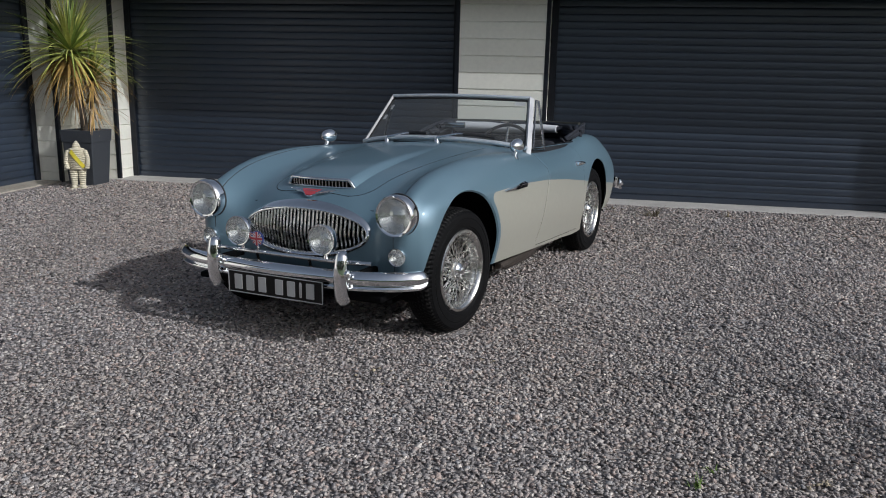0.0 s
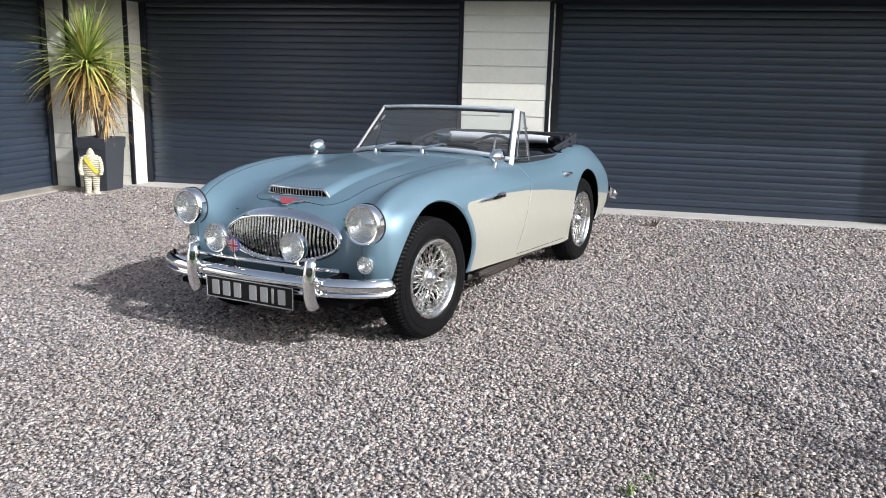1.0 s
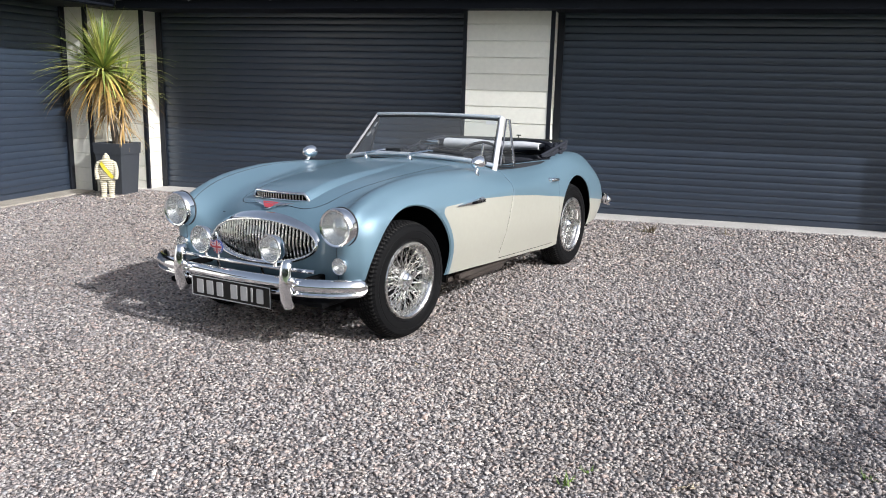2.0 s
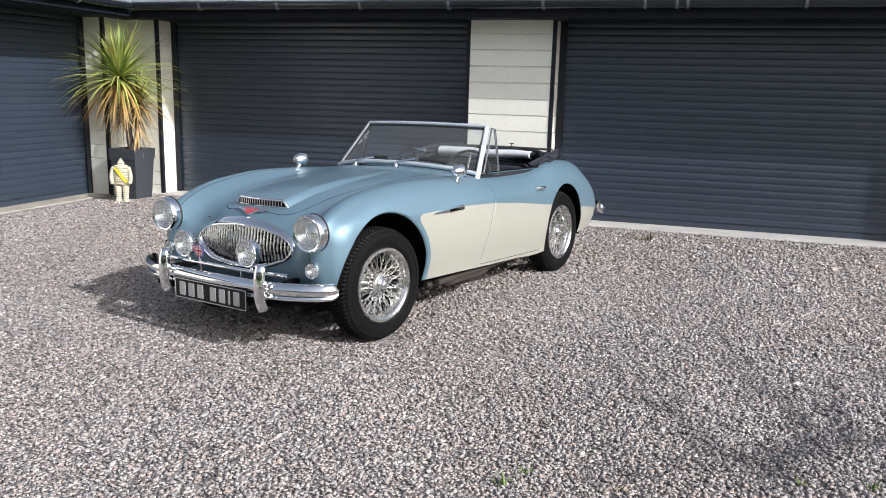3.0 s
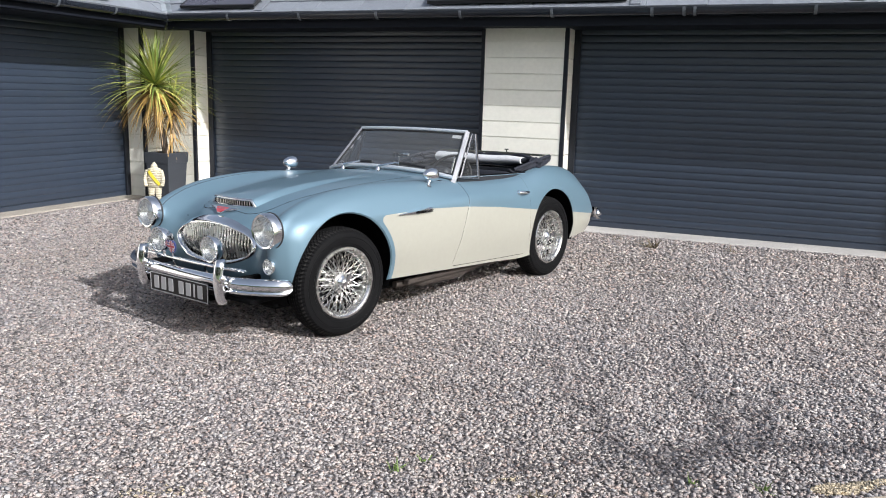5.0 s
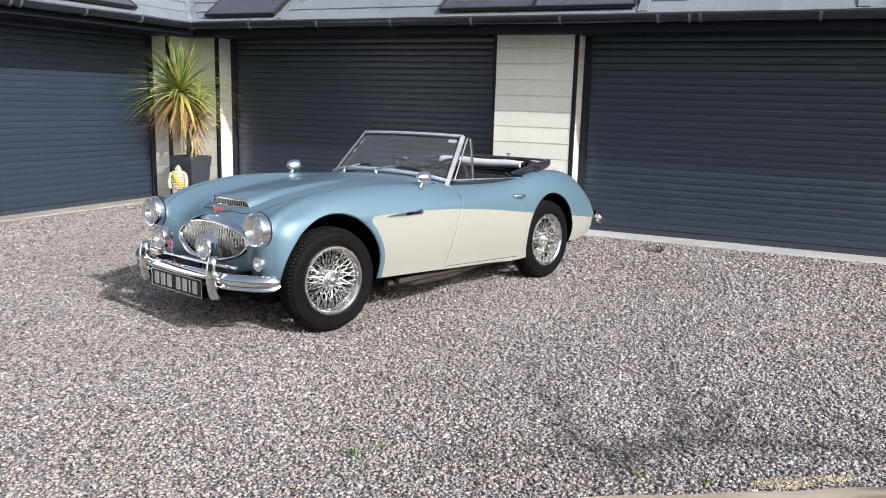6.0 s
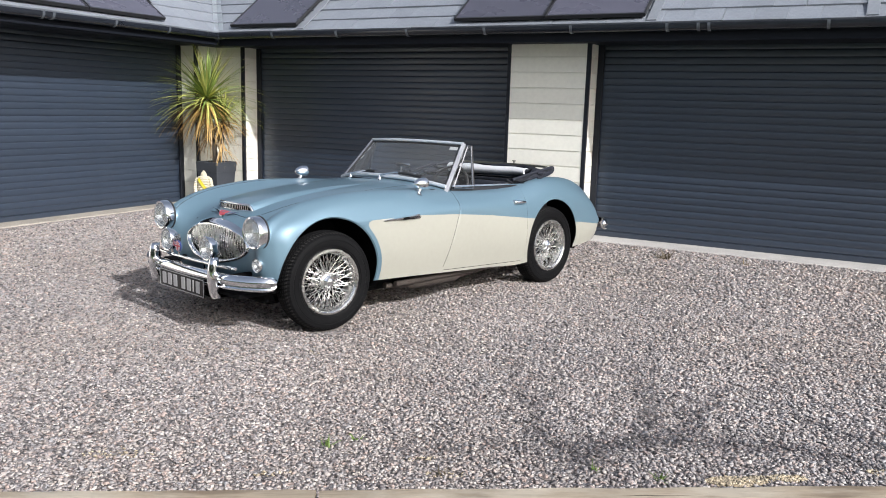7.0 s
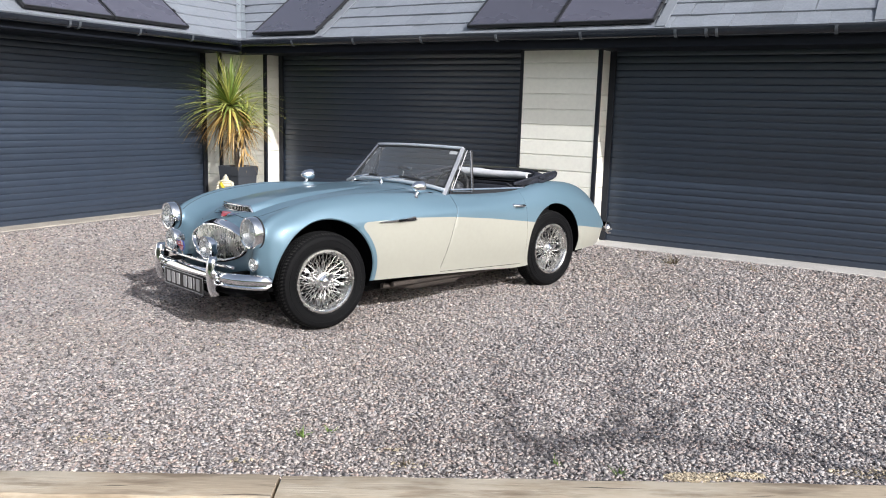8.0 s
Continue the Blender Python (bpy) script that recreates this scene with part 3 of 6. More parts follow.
LINE_SHOULDER = [(0.335, 0.685, 0.33), (0.35, 0.695, 0.39), (0.36, 0.70, 0.47), (0.362, 0.70, 0.55), (0.355, 0.70, 0.62), (0.33, 0.70, 0.665), (0.275, 0.705, 0.695), (0.165, 0.715, 0.715), (0.0, 0.73, 0.725), (-0.3, 0.745, 0.73),
                 (-0.7, 0.757, 0.735), (-1.1, 0.762, 0.735), (-1.5, 0.758, 0.72), (-1.9, 0.748, 0.70), (-2.3, 0.742, 0.71), (-2.7, 0.73, 0.68), (-2.97, 0.705, 0.59), (-3.12, 0.675, 0.47)]
LINE_SWAGE = [(0.30, 0.705, 0.335), (0.31, 0.712, 0.38), (0.315, 0.717, 0.44), (0.315, 0.718, 0.50), (0.31, 0.718, 0.55), (0.295, 0.72, 0.585), (0.25, 0.722, 0.61), (0.15, 0.73, 0.635), (0.0, 0.742, 0.65), (-0.3, 0.757, 0.665),
              (-0.7, 0.77, 0.672), (-1.1, 0.775, 0.662), (-1.5, 0.772, 0.625), (-1.9, 0.765, 0.575), (-2.3, 0.758, 0.525), (-2.7, 0.735, 0.475), (-2.95, 0.71, 0.442), (-3.09, 0.68, 0.42)]
LINE_FLANK = [(0.28, 0.71, 0.335), (0.285, 0.715, 0.37), (0.29, 0.72, 0.42), (0.29, 0.72, 0.45), (0.285, 0.72, 0.47), (0.27, 0.722, 0.48), (0.23, 0.725, 0.48), (0.14, 0.733, 0.48), (0.0, 0.742, 0.475), (-0.3, 0.755, 0.47),
              (-0.7, 0.768, 0.47), (-1.1, 0.772, 0.455), (-1.5, 0.77, 0.43), (-1.9, 0.762, 0.40), (-2.3, 0.752, 0.385), (-2.7, 0.73, 0.37), (-2.95, 0.70, 0.36), (-3.08, 0.67, 0.35)]
LINE_SILL = [(0.26, 0.70, 0.33), (0.262, 0.70, 0.33), (0.262, 0.70, 0.33), (0.26, 0.70, 0.33), (0.255, 0.70, 0.33), (0.245, 0.70, 0.325), (0.21, 0.702, 0.32), (0.13, 0.705, 0.31), (0.0, 0.71, 0.30), (-0.3, 0.715, 0.285),
             (-0.7, 0.73, 0.27), (-1.1, 0.735, 0.25), (-1.5, 0.732, 0.23), (-1.9, 0.725, 0.205), (-2.3, 0.72, 0.23), (-2.7, 0.705, 0.265), (-2.95, 0.68, 0.28), (-3.06, 0.65, 0.29)]
HALF = [LINE_CENTRE, LINE_BONNET, LINE_VALLEY, LINE_CREST, LINE_ROLL, LINE_SHOULDER, LINE_SWAGE, LINE_FLANK, LINE_SILL]


def spline(p, n):
    """Catmull-Rom through an array of rows, n steps a span."""
    p = np.asarray(p, float)
    q = np.concatenate([2 * p[:1] - p[1:2], p, 2 * p[-1:] - p[-2:-1]])
    out = []
    for i in range(len(p) - 1):
        a, b, c, d = q[i], q[i + 1], q[i + 2], q[i + 3]
        for k in range(n):
            t = k / n
            out.append(0.5 * (2 * b + (c - a) * t + (2 * a - 5 * b + 4 * c - d) * t * t + (3 * b - a - 3 * c + d) * t ** 3))
    out.append(p[-1])
    return np.array(out)


def body_grid(nu=8, nv=7):
    right = [[(x, -y, z) for x, y, z in line] for line in HALF[:0:-1]]
    cage = np.array(right + HALF)                       # lines across, stations along
    along = np.array([spline(line, nu) for line in cage])
    return np.array([spline(along[:, i], nv) for i in range(along.shape[1])])


GRID = body_grid()


def body_mesh():
    bm = bmesh.new()
    n, m, _ = GRID.shape
    vs = [[bm.verts.new(GRID[i, j]) for j in range(m)] for i in range(n)]
    for i in range(n - 1):
        for j in range(m - 1):
            bm.faces.new((vs[i][j], vs[i][j + 1], vs[i + 1][j + 1], vs[i + 1][j]))
    bmesh.ops.remove_doubles(bm, verts=bm.verts, dist=1e-5)
    bm.normal_update()
    return bm


def cut(bm, f):
    """Splits the faces of bm along f(co) = 0."""
    val = {v: f(v.co) for v in bm.verts}
    near = {v for v in bm.verts if abs(val[v]) < 1e-6}
    for e in list(bm.edges):
        a, b = e.verts
        if val[a] * val[b] < 0 and a not in near and b not in near:
            t = val[a] / (val[a] - val[b])
            _, v = bmesh.utils.edge_split(e, a, t)
            val[v] = 0.0
            near.add(v)
    for face in list(bm.faces):
        on = [v for v in face.verts if v in near]
        if len(on) == 2 and not any(set(e.verts) == set(on) for e in face.edges):
            bmesh.utils.face_split(face, on[0], on[1])
    return bm


def keep(bm, test):
    """Leaves only the faces whose middle passes the test."""
    bmesh.ops.delete(bm, geom=[f for f in bm.faces if not test(f.calc_center_median())], context="FACES")
    return bm


# ---- outlines on the body, each negative inside ----
def ellipse(x, z, cx, cz, a, b):
    return math.sqrt(((x - cx) / a) ** 2 + ((z - cz) / b) ** 2) - 1


def f_arch(c):
    if abs(c.y) < 0.5:
        return 1.0
    return min(ellipse(c.x, c.z, 0.010, 0.36, 0.375, 0.385) * 0.38, ellipse(c.x, c.z, -WB, 0.36, 0.36, 0.352) * 0.36)


def f_bonnet(c):
    if c.z < 0.6:
        return 1.0
    w = 0.30 + 0.10 * max(0.0, min(1.0, (0.25 - c.x) / 1.2))
    r = 0.12
    q1, q2 = abs(c.y) - w + r, c.x - 0.325 + r
    d = math.hypot(max(q1, 0), max(q2, 0)) + min(max(q1, q2), 0) - r
    return max(d, -0.98 - c.x)


def f_cockpit(c):
    if c.z < 0.6:
        return 1.0
    w = 0.625 - 0.05 * max(0.0, (-1.9 - c.x)) / 0.6
    r = 0.10
    q1, q2 = abs(c.y) - w + r, abs(c.x + 1.80) - 0.68 + r
    return math.hypot(max(q1, 0), max(q2, 0)) + min(max(q1, q2), 0) - r


def f_door(c):
    if abs(c.y) < 0.6:
        return 1.0
    front = c.x - (-1.165 + (0.80 - c.z) * 0.35)
    rear = (-1.945 - c.x) * 3
    low = (0.275 + (c.x + 1.0) * 0.045) - c.z
    return max(front, rear, low)


def f_cream(c):
    if abs(c.y) < 0.6:
        return 1.0
    zs = float(np.interp(-c.x, [0.2, 0.7, 1.1, 1.5, 1.9, 2.3, 2.7, 3.1], [0.700, 0.704, 0.682, 0.642, 0.590, 0.539, 0.486, 0.43]))
    a = c.z - zs
    b = 0.030 - ellipse(c.x, c.z, 0.010, 0.36, 0.375, 0.385) * 0.38
    r = 0.06
    q1, q2 = a + r, b + r
    d = math.hypot(max(q1, 0), max(q2, 0)) + min(max(q1, q2), 0) - r
    return max(d, c.x + 0.15)


def f_grille(c):
    if c.x < 0.3 or abs(c.y) > 0.45:
        return 1.0
    return ellipse(c.y, c.z, 0, 0.545, 0.372, 0.106 if c.z > 0.545 else 0.115) * 0.11


def f_seam(c):
    """The joint between front wing and shroud, along the inside of the crest."""
    if c.x < -1.02 or c.x > 0.49:
        return 1.0
    w = 0.550 + 0.042 * max(0.0, (0.1 - c.x)) / 1.1
    return abs(c.y) - w


GAP = 0.0019
bm = body_mesh()
for f in (f_arch, f_cockpit, f_grille):
    cut(bm, f)
keep(bm, lambda c: f_arch(c) > 0 and f_cockpit(c) > 0 and f_grille(c) > 0)
skin = bm.copy()
for f in (f_bonnet, f_door, f_seam):
    cut(bm, lambda c: f(c) - GAP)
    cut(bm, lambda c: f(c) + GAP)
cut(bm, f_cream)


def region(c):
    if abs(f_bonnet(c)) < GAP or (abs(f_door(c)) < GAP) or (abs(f_seam(c)) < GAP and f_bonnet(c) > 0):
        return "gap"
    if f_bonnet(c) < 0:
        return "bonnet"
    if f_door(c) < 0:
        return "door_left" if c.y > 0 else "door_right"
    if c.x > -1.2 and f_seam(c) > 0 and abs(c.y) > 0.3:
        return "wing_left" if c.y > 0 else "wing_right"
    if c.x > -1.75 and (abs(c.y) < 0.66 or c.x > 0.4):
        return "shroud"
    if c.x > -1.2 and abs(c.y) > 0.3:
        return "wing_left" if c.y > 0 else "wing_right"
    return "rear_body"


PANEL_NAMES = {"bonnet": "bonnet", "door_left": "door", "door_right": "door", "wing_left": "front_wing", "wing_right": "front_wing", "shroud": "front_shroud", "rear_body": "rear_body"}
PANELS = {}
where = {f.index: region(f.calc_center_median()) for f in bm.faces} if not bm.faces.index_update() else {}
for key, name in PANEL_NAMES.items():
    b = bm.copy()
    b.faces.ensure_lookup_table()
    b.faces.index_update()
    gone = [f for f in b.faces if where[f.index] != key]
    bmesh.ops.delete(b, geom=gone, context="FACES")
    for f in b.faces:
        f.material_index = 1 if f_cream(f.calc_center_median()) < 0 else 0
    # turned-in edge, so that each panel has thickness
    edges = [e for e in b.edges if e.is_boundary]
    old = set(b.faces)
    b.normal_update()
    r = bmesh.ops.extrude_edge_only(b, edges=edges)
    vs = [v for v in r["geom"] if isinstance(v, bmesh.types.BMVert)]
    for v in vs:
        v.co -= v.normal * 0.012
    # edges away from the arches are coloured black, painting shade into the gaps
    for f in b.faces:
        if f not in old and abs(f_arch(f.calc_center_median())) > 0.012:
            f.material_index = 2
    PANELS[key] = part(name, b, [M_BLUE, M_CREAM, M_SEAL_GAP], car, smooth=True, angle=50)
bm.free()

# dark inner shell seen through gaps and openings, black in place of their shade
inner = skin
inner.normal_update()
for v in inner.verts:
    v.co -= v.normal * 0.016
part("inner_shell", inner, M_BLACK, car, "black inner shell", smooth=True, angle=60)

# ---- car: places on the body ----
from mathutils.bvhtree import BVHTree
_b = body_mesh()
SHELL = BVHTree.FromBMesh(_b)
_b.free()


def nose(y, z):
    """How far forward the front of the body reaches at (y, z)."""
    hit = SHELL.ray_cast(Vector((2, y, z)), Vector((-1, 0, 0)))
    return hit[0].x if hit[0] else 0.45


def top(x, y):
    hit = SHELL.ray_cast(Vector((x, y, 3)), Vector((0, 0, -1)))
    return hit[0].z if hit[0] else 0.8


def flank(x, z):
    hit = SHELL.ray_cast(Vector((x, 3, z)), Vector((0, -1, 0)))
    return hit[0].y if hit[0] else 0.74


def flip(bm):
    """Mirror left to right."""
    bmesh.ops.scale(bm, vec=(1, -1, 1), verts=bm.verts)
    bmesh.ops.reverse_faces(bm, faces=bm.faces)
    return bm


# wheel wells, floor, chassis and silencer
for x, cz, a, b in ((0.010, 0.36, 0.392, 0.405), (-WB, 0.36, 0.385, 0.37)):
    for s in (1, -1):
        bm = bmesh.new()
        n = 28
        arc = [(x + a * math.cos(t), cz + b * math.sin(t)) for t in (math.pi * (-0.10 + 1.20 * i / n) for i in range(n + 1))]
        rings = [[bm.verts.new((u, s * 0.36, w)) for u, w in arc], [bm.verts.new((u, s * (min(flank(u, max(w, 0.36)), 0.74) - 0.022), w)) for u, w in arc]]
        for i in range(n):
            bm.faces.new((rings[0][i], rings[0][i + 1], rings[1][i + 1], rings[1][i]))
        bm.faces.new(rings[0])
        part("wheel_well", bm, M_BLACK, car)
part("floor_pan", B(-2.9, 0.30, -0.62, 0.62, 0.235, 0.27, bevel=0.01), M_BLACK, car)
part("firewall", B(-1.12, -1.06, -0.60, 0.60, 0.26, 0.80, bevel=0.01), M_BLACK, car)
M_RUST = mat("rusty_steel", (0.045, 0.035, 0.029), 0.8, var=0.35, scale=8, fine=60, bump=0.5, bump_scale=90)
for s in (1, -1):
    part("chassis_rail", B(-2.3, 0.2, s * 0.50 - 0.045, s * 0.50 + 0.045, 0.165, 0.236, bevel=0.008), M_BLACK, car)
    part("sill_flange", B(-1.75, -0.60, s * 0.655 - 0.025, s * 0.655 + 0.025, 0.198, 0.232, bevel=0.008), M_RUST, car, "rusty brown sill flange")
bm = tube(bmesh.new(), [(-0.55, 0.60, 0.20), (-0.75, 0.61, 0.185), (-0.8, 0.61, 0.185), (-1.25, 0.61, 0.18), (-1.3, 0.61, 0.18), (-1.7, 0.58, 0.20), (-3.0, 0.5, 0.25)], [0.022, 0.022, 0.042, 0.042, 0.022, 0.022, 0.022], 10)
part("silencer", bm, M_RUST, car, "brown weathered exhaust silencer", smooth=True)
for x in (0.0, -WB):
    part("axle", tube(bmesh.new(), [(x, -0.6, 0.30), (x, 0.6, 0.30)], 0.035, 10), M_BLACK, car)

# ---- wire wheels ----
R_T = 0.331


def tyre_mesh():
    bm = bmesh.new()
    seg = 336
    cols = [-0.066 + 0.132 * i / 20 for i in range(21)]
    side = [(-0.066, 0.209), (-0.077, 0.221), (-0.0815, 0.229), (-0.0795, 0.232), (-0.0835, 0.236), (-0.0855, 0.255), (-0.0850, 0.272), (-0.0825, 0.2745), (-0.0845, 0.278), (-0.0820, 0.292), (-0.0795, 0.302)]
    prof = side + [(c * 1.04, R_T - 0.016 * (abs(c) / 0.066) ** 2.6) for c in cols] + [(-y, r) for y, r in side[::-1]]
    first, last = len(side), len(side) + 21
    ditch = {4, 7, 10, 13, 16}
    low = {}
    rings = []
    for k in range(seg):
        t = 2 * math.pi * k / seg
        ring = []
        for i, (y, r) in enumerate(prof):
            c = i - first
            cut_in = False
            if first <= i < last:
                band = sum(1 for d in ditch if c > d)
                cut_in = c in ditch or (0 <= c <= 20 and (k + band * 3 + (c % 3 == 0)) % 4 == 0)
            if cut_in:
                r -= 0.0062
            v = bm.verts.new((r * math.cos(t), y, r * math.sin(t)))
            low[v] = cut_in
            ring.append(v)
        rings.append(ring)
    for k in range(seg):
        p, q = rings[k], rings[(k + 1) % seg]
        for i in range(len(prof) - 1):
            f = bm.faces.new((p[i], p[i + 1], q[i + 1], q[i]))
            if first <= i < last - 1 and not any(low[v] for v in f.verts):
                f.material_index = 1
    return finish(bm, "tyre", [M_RUBBER, M_TREAD], smooth=True, angle=24)


def rim_mesh():
    bm = bmesh.new()
    lathe(bm, [(0.074, 0.219), (0.081, 0.215), (0.082, 0.203), (0.076, 0.196), (0.064, 0.188), (0.052, 0.187), (0.046, 0.182), (0.01, 0.178), (-0.03, 0.178), (-0.05, 0.188), (-0.070, 0.204), (-0.066, 0.208), (-0.04, 0.192), (0.0, 0.183), (0.05, 0.198), (0.066, 0.214)], 64, "y", close=True)
    return finish(bm, "wheel", M_STEEL, smooth=True, angle=35)


def hub_mesh():
    bm = bmesh.new()
    lathe(bm, [(-0.07, 0.055), (-0.05, 0.060), (-0.045, 0.050), (0.0, 0.046), (0.026, 0.046), (0.032, 0.052), (0.042, 0.050), (0.046, 0.040), (0.05, 0.038)], 32, "y")
    return finish(bm, "hub", M_STEEL, smooth=True, angle=35)


def spinner_mesh():
    """Two-eared knock-off nut."""
    bm = bmesh.new()
    lathe(bm, [(0.048, 0.038), (0.058, 0.040), (0.064, 0.034), (0.070, 0.026), (0.080, 0.022), (0.084, 0.014), (0.085, 0.0)], 24, "y")
    for s in (1, -1):
        rows = []
        for f in range(6):
            r = 0.02 + 0.055 * f / 5
            w = 0.015 * (1 - 0.45 * (f / 5) ** 2)
            y = 0.066 + 0.012 * math.sin(f / 5 * 2.6)
            rows.append([bm.verts.new((s * r, y - 0.006, -w)), bm.verts.new((s * r, y - 0.006, w)), bm.verts.new((s * r, y + 0.006, w * 0.8)), bm.verts.new((s * r, y + 0.006, -w * 0.8))])
        for p, q in zip(rows, rows[1:]):
            for i in range(4):
                bm.faces.new((p[i], p[(i + 1) % 4], q[(i + 1) % 4], q[i]))
        bm.faces.new(rows[-1])
    return finish(bm, "knock_off_nut", M_CHROME, smooth=True, angle=40)


def spoke_mesh(y0, r0, y1, r1, turn):
    a = Vector((r0, y0, 0))
    b = Vector((r1 * math.cos(turn), y1, r1 * math.sin(turn)))
    return finish(tube(bmesh.new(), [a, b], 0.0020, 5), "spoke", M_STEEL, smooth=True, angle=60)


TYRE, RIM, HUB, SPINNER = tyre_mesh(), rim_mesh(), hub_mesh(), spinner_mesh()
SPOKES = [spoke_mesh(0.040, 0.042, 0.052, 0.190, 0.68), spoke_mesh(0.040, 0.042, 0.052, 0.190, -0.68),
          spoke_mesh(0.040, 0.040, -0.02, 0.180, 0.50), spoke_mesh(0.040, 0.040, -0.02, 0.180, -0.50),
          spoke_mesh(-0.045, 0.052, 0.015, 0.180, 0.92), spoke_mesh(-0.045, 0.052, 0.015, 0.180, -0.92)]


def wheel(m, spin):
    w = part("wheel", RIM, None, car, "wire wheel with polished rim")
    w.matrix_basis = m @ pose(0, 0, 0, 0, spin, 0)
    part("tyre", TYRE, None, w, "black treaded tyre")
    part("hub", HUB, None, w)
    part("knock_off_nut", SPINNER, None, w, "two-eared chrome nut")
    for k, me in enumerate(SPOKES):
        n = 18
        for i in range(n):
            sp = part("spoke", me, None, w)
            sp.matrix_basis = pose(0, 0, 0, 0, 360 / n * (i + 0.5 * (k % 2) + 0.21 * k), 0)


wheel(pose(0.0, 0.627, R_T - 0.012, 0, 0, -5), 40)
wheel(pose(-WB, 0.630, R_T - 0.020), 25)
wheel(pose(0.0, -0.627, R_T - 0.012, 0, 0, 175), 10)
wheel(pose(-WB, -0.630, R_T - 0.020, 0, 0, 180), 70)


# ---- grille ----
def grille_edge(t, grow=0.0):
    y = (0.372 + grow) * math.cos(t)
    z = 0.545 + ((0.106 if math.sin(t) > 0 else 0.115) + grow) * math.sin(t)
    return y, z


bm = bmesh.new()
n = 96
rings = []
for i in range(n):
    t = 2 * math.pi * i / n
    wide = 0.018 + 0.030 * max(0.0, math.sin(t)) ** 1.3
    ring = []
    for k in range(9):
        a = k / 8
        y, z = grille_edge(t, -0.012 + (wide + 0.012) * a)
        x = nose(*grille_edge(t, max(0.0, -0.012 + (wide + 0.012) * a) + 0.002))
        ring.append(bm.verts.new((x + 0.016 * math.sin(math.pi * a) ** 0.7 - (0.012 if k == 0 else 0.003 if k == 8 else 0), y, z)))
    rings.append(ring)
for i in range(n):
    p, q = rings[i], rings[(i + 1) % n]
    for k in range(8):
        bm.faces.new((p[k], q[k], q[k + 1], p[k + 1]))
grille = part("grille_surround", bm, M_CHROME, car, "bright chrome grille surround", smooth=True, angle=60)


def grille_x(y, z):
    return 0.452 - 0.058 * (y / 0.372) ** 2 - 0.16 * abs(z - 0.545)


for i in range(33):
    y = -0.360 + 0.720 * i / 32
    k = math.sqrt(max(0.0, 1 - (y / 0.372) ** 2))
    z0, z1 = 0.545 - 0.115 * k - 0.004, 0.545 + 0.106 * k + 0.004
    bm = bmesh.new()
    rows = []
    for s in range(9):
        z = z0 + (z1 - z0) * s / 8
        x = grille_x(y, z)
        w = 0.0062
        rows.append([bm.verts.new((x - 0.022, y - w, z)), bm.verts.new((x - 0.004, y - w, z)), bm.verts.new((x, y - w * 0.4, z)), bm.verts.new((x, y + w * 0.4, z)), bm.verts.new((x - 0.004, y + w, z)), bm.verts.new((x - 0.022, y + w, z))])
    for p, q in zip(rows, rows[1:]):
        for j in range(5):
            bm.faces.new((p[j], p[j + 1], q[j + 1], q[j]))
    part("grille_bar", bm, M_STEEL, grille, smooth=True, angle=35)
# sheet added to stop sun falling through between bumper and nose
part("front_sun_block", B(0.28, 0.590, -0.56, 0.56, 0.268, 0.296, bevel=0.006), M_BLACK, car, "added black sheet behind the bumper that blocks the sun")
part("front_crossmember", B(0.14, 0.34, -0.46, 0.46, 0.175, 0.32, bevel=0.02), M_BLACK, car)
# black box behind the bars stands in for the dark depth of the grille
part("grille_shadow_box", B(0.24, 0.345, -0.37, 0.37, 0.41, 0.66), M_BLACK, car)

# ---- bumpers ----
BLADE = [(-0.004, -0.047), (0.008, -0.047), (0.019, -0.042), (0.022, -0.034), (0.019, -0.027), (0.012, -0.024), (0.014, -0.018), (0.026, -0.007), (0.031, 0.006), (0.028, 0.020), (0.018, 0.036), (0.008, 0.045), (-0.004, 0.047), (-0.010, 0.0)]


def bumper(name, plan, z, label):
    """A curved blade along a line in plan, its ends drawn in."""
    pts = spline(plan, 6)
    n = len(pts)
    bm = bmesh.new()
    rows = []
    for i, (x, y) in enumerate(pts):
        a, b = pts[max(i - 1, 0)], pts[min(i + 1, n - 1)]
        d = Vector((b[0] - a[0], b[1] - a[1]))
        d.normalize()
        out = Vector((d.y, -d.x))
        e = min(i, n - 1 - i)
        s = (0.45, 0.78, 0.93, 1.0)[min(e, 3)]
        rows.append([bm.verts.new((x + out.x * o * s, y + out.y * o * s, z + h * s)) for o, h in BLADE])
    for p, q in zip(rows, rows[1:]):
        for i in range(len(BLADE)):
            j = (i + 1) % len(BLADE)
            bm.faces.new((p[i], p[j], q[j], q[i]))
    bm.faces.new(rows[0])
    bm.faces.new(rows[-1])
    return part(name, bm, M_CHROME, car, label, smooth=True, angle=45)


bumper("front_bumper", [(0.43, -0.755), (0.525, -0.705), (0.592, -0.57), (0.628, -0.36), (0.645, 0.0), (0.625, 0.36), (0.575, 0.55), (0.50, 0.665), (0.425, 0.715)], 0.368, "chrome blade front bumper")
bumper("rear_bumper", [(-3.09, 0.735), (-3.17, 0.71), (-3.24, 0.60), (-3.29, 0.35), (-3.31, 0.0), (-3.29, -0.35), (-3.24, -0.60), (-3.17, -0.71), (-3.09, -0.735)], 0.425, "chrome blade rear bumper")


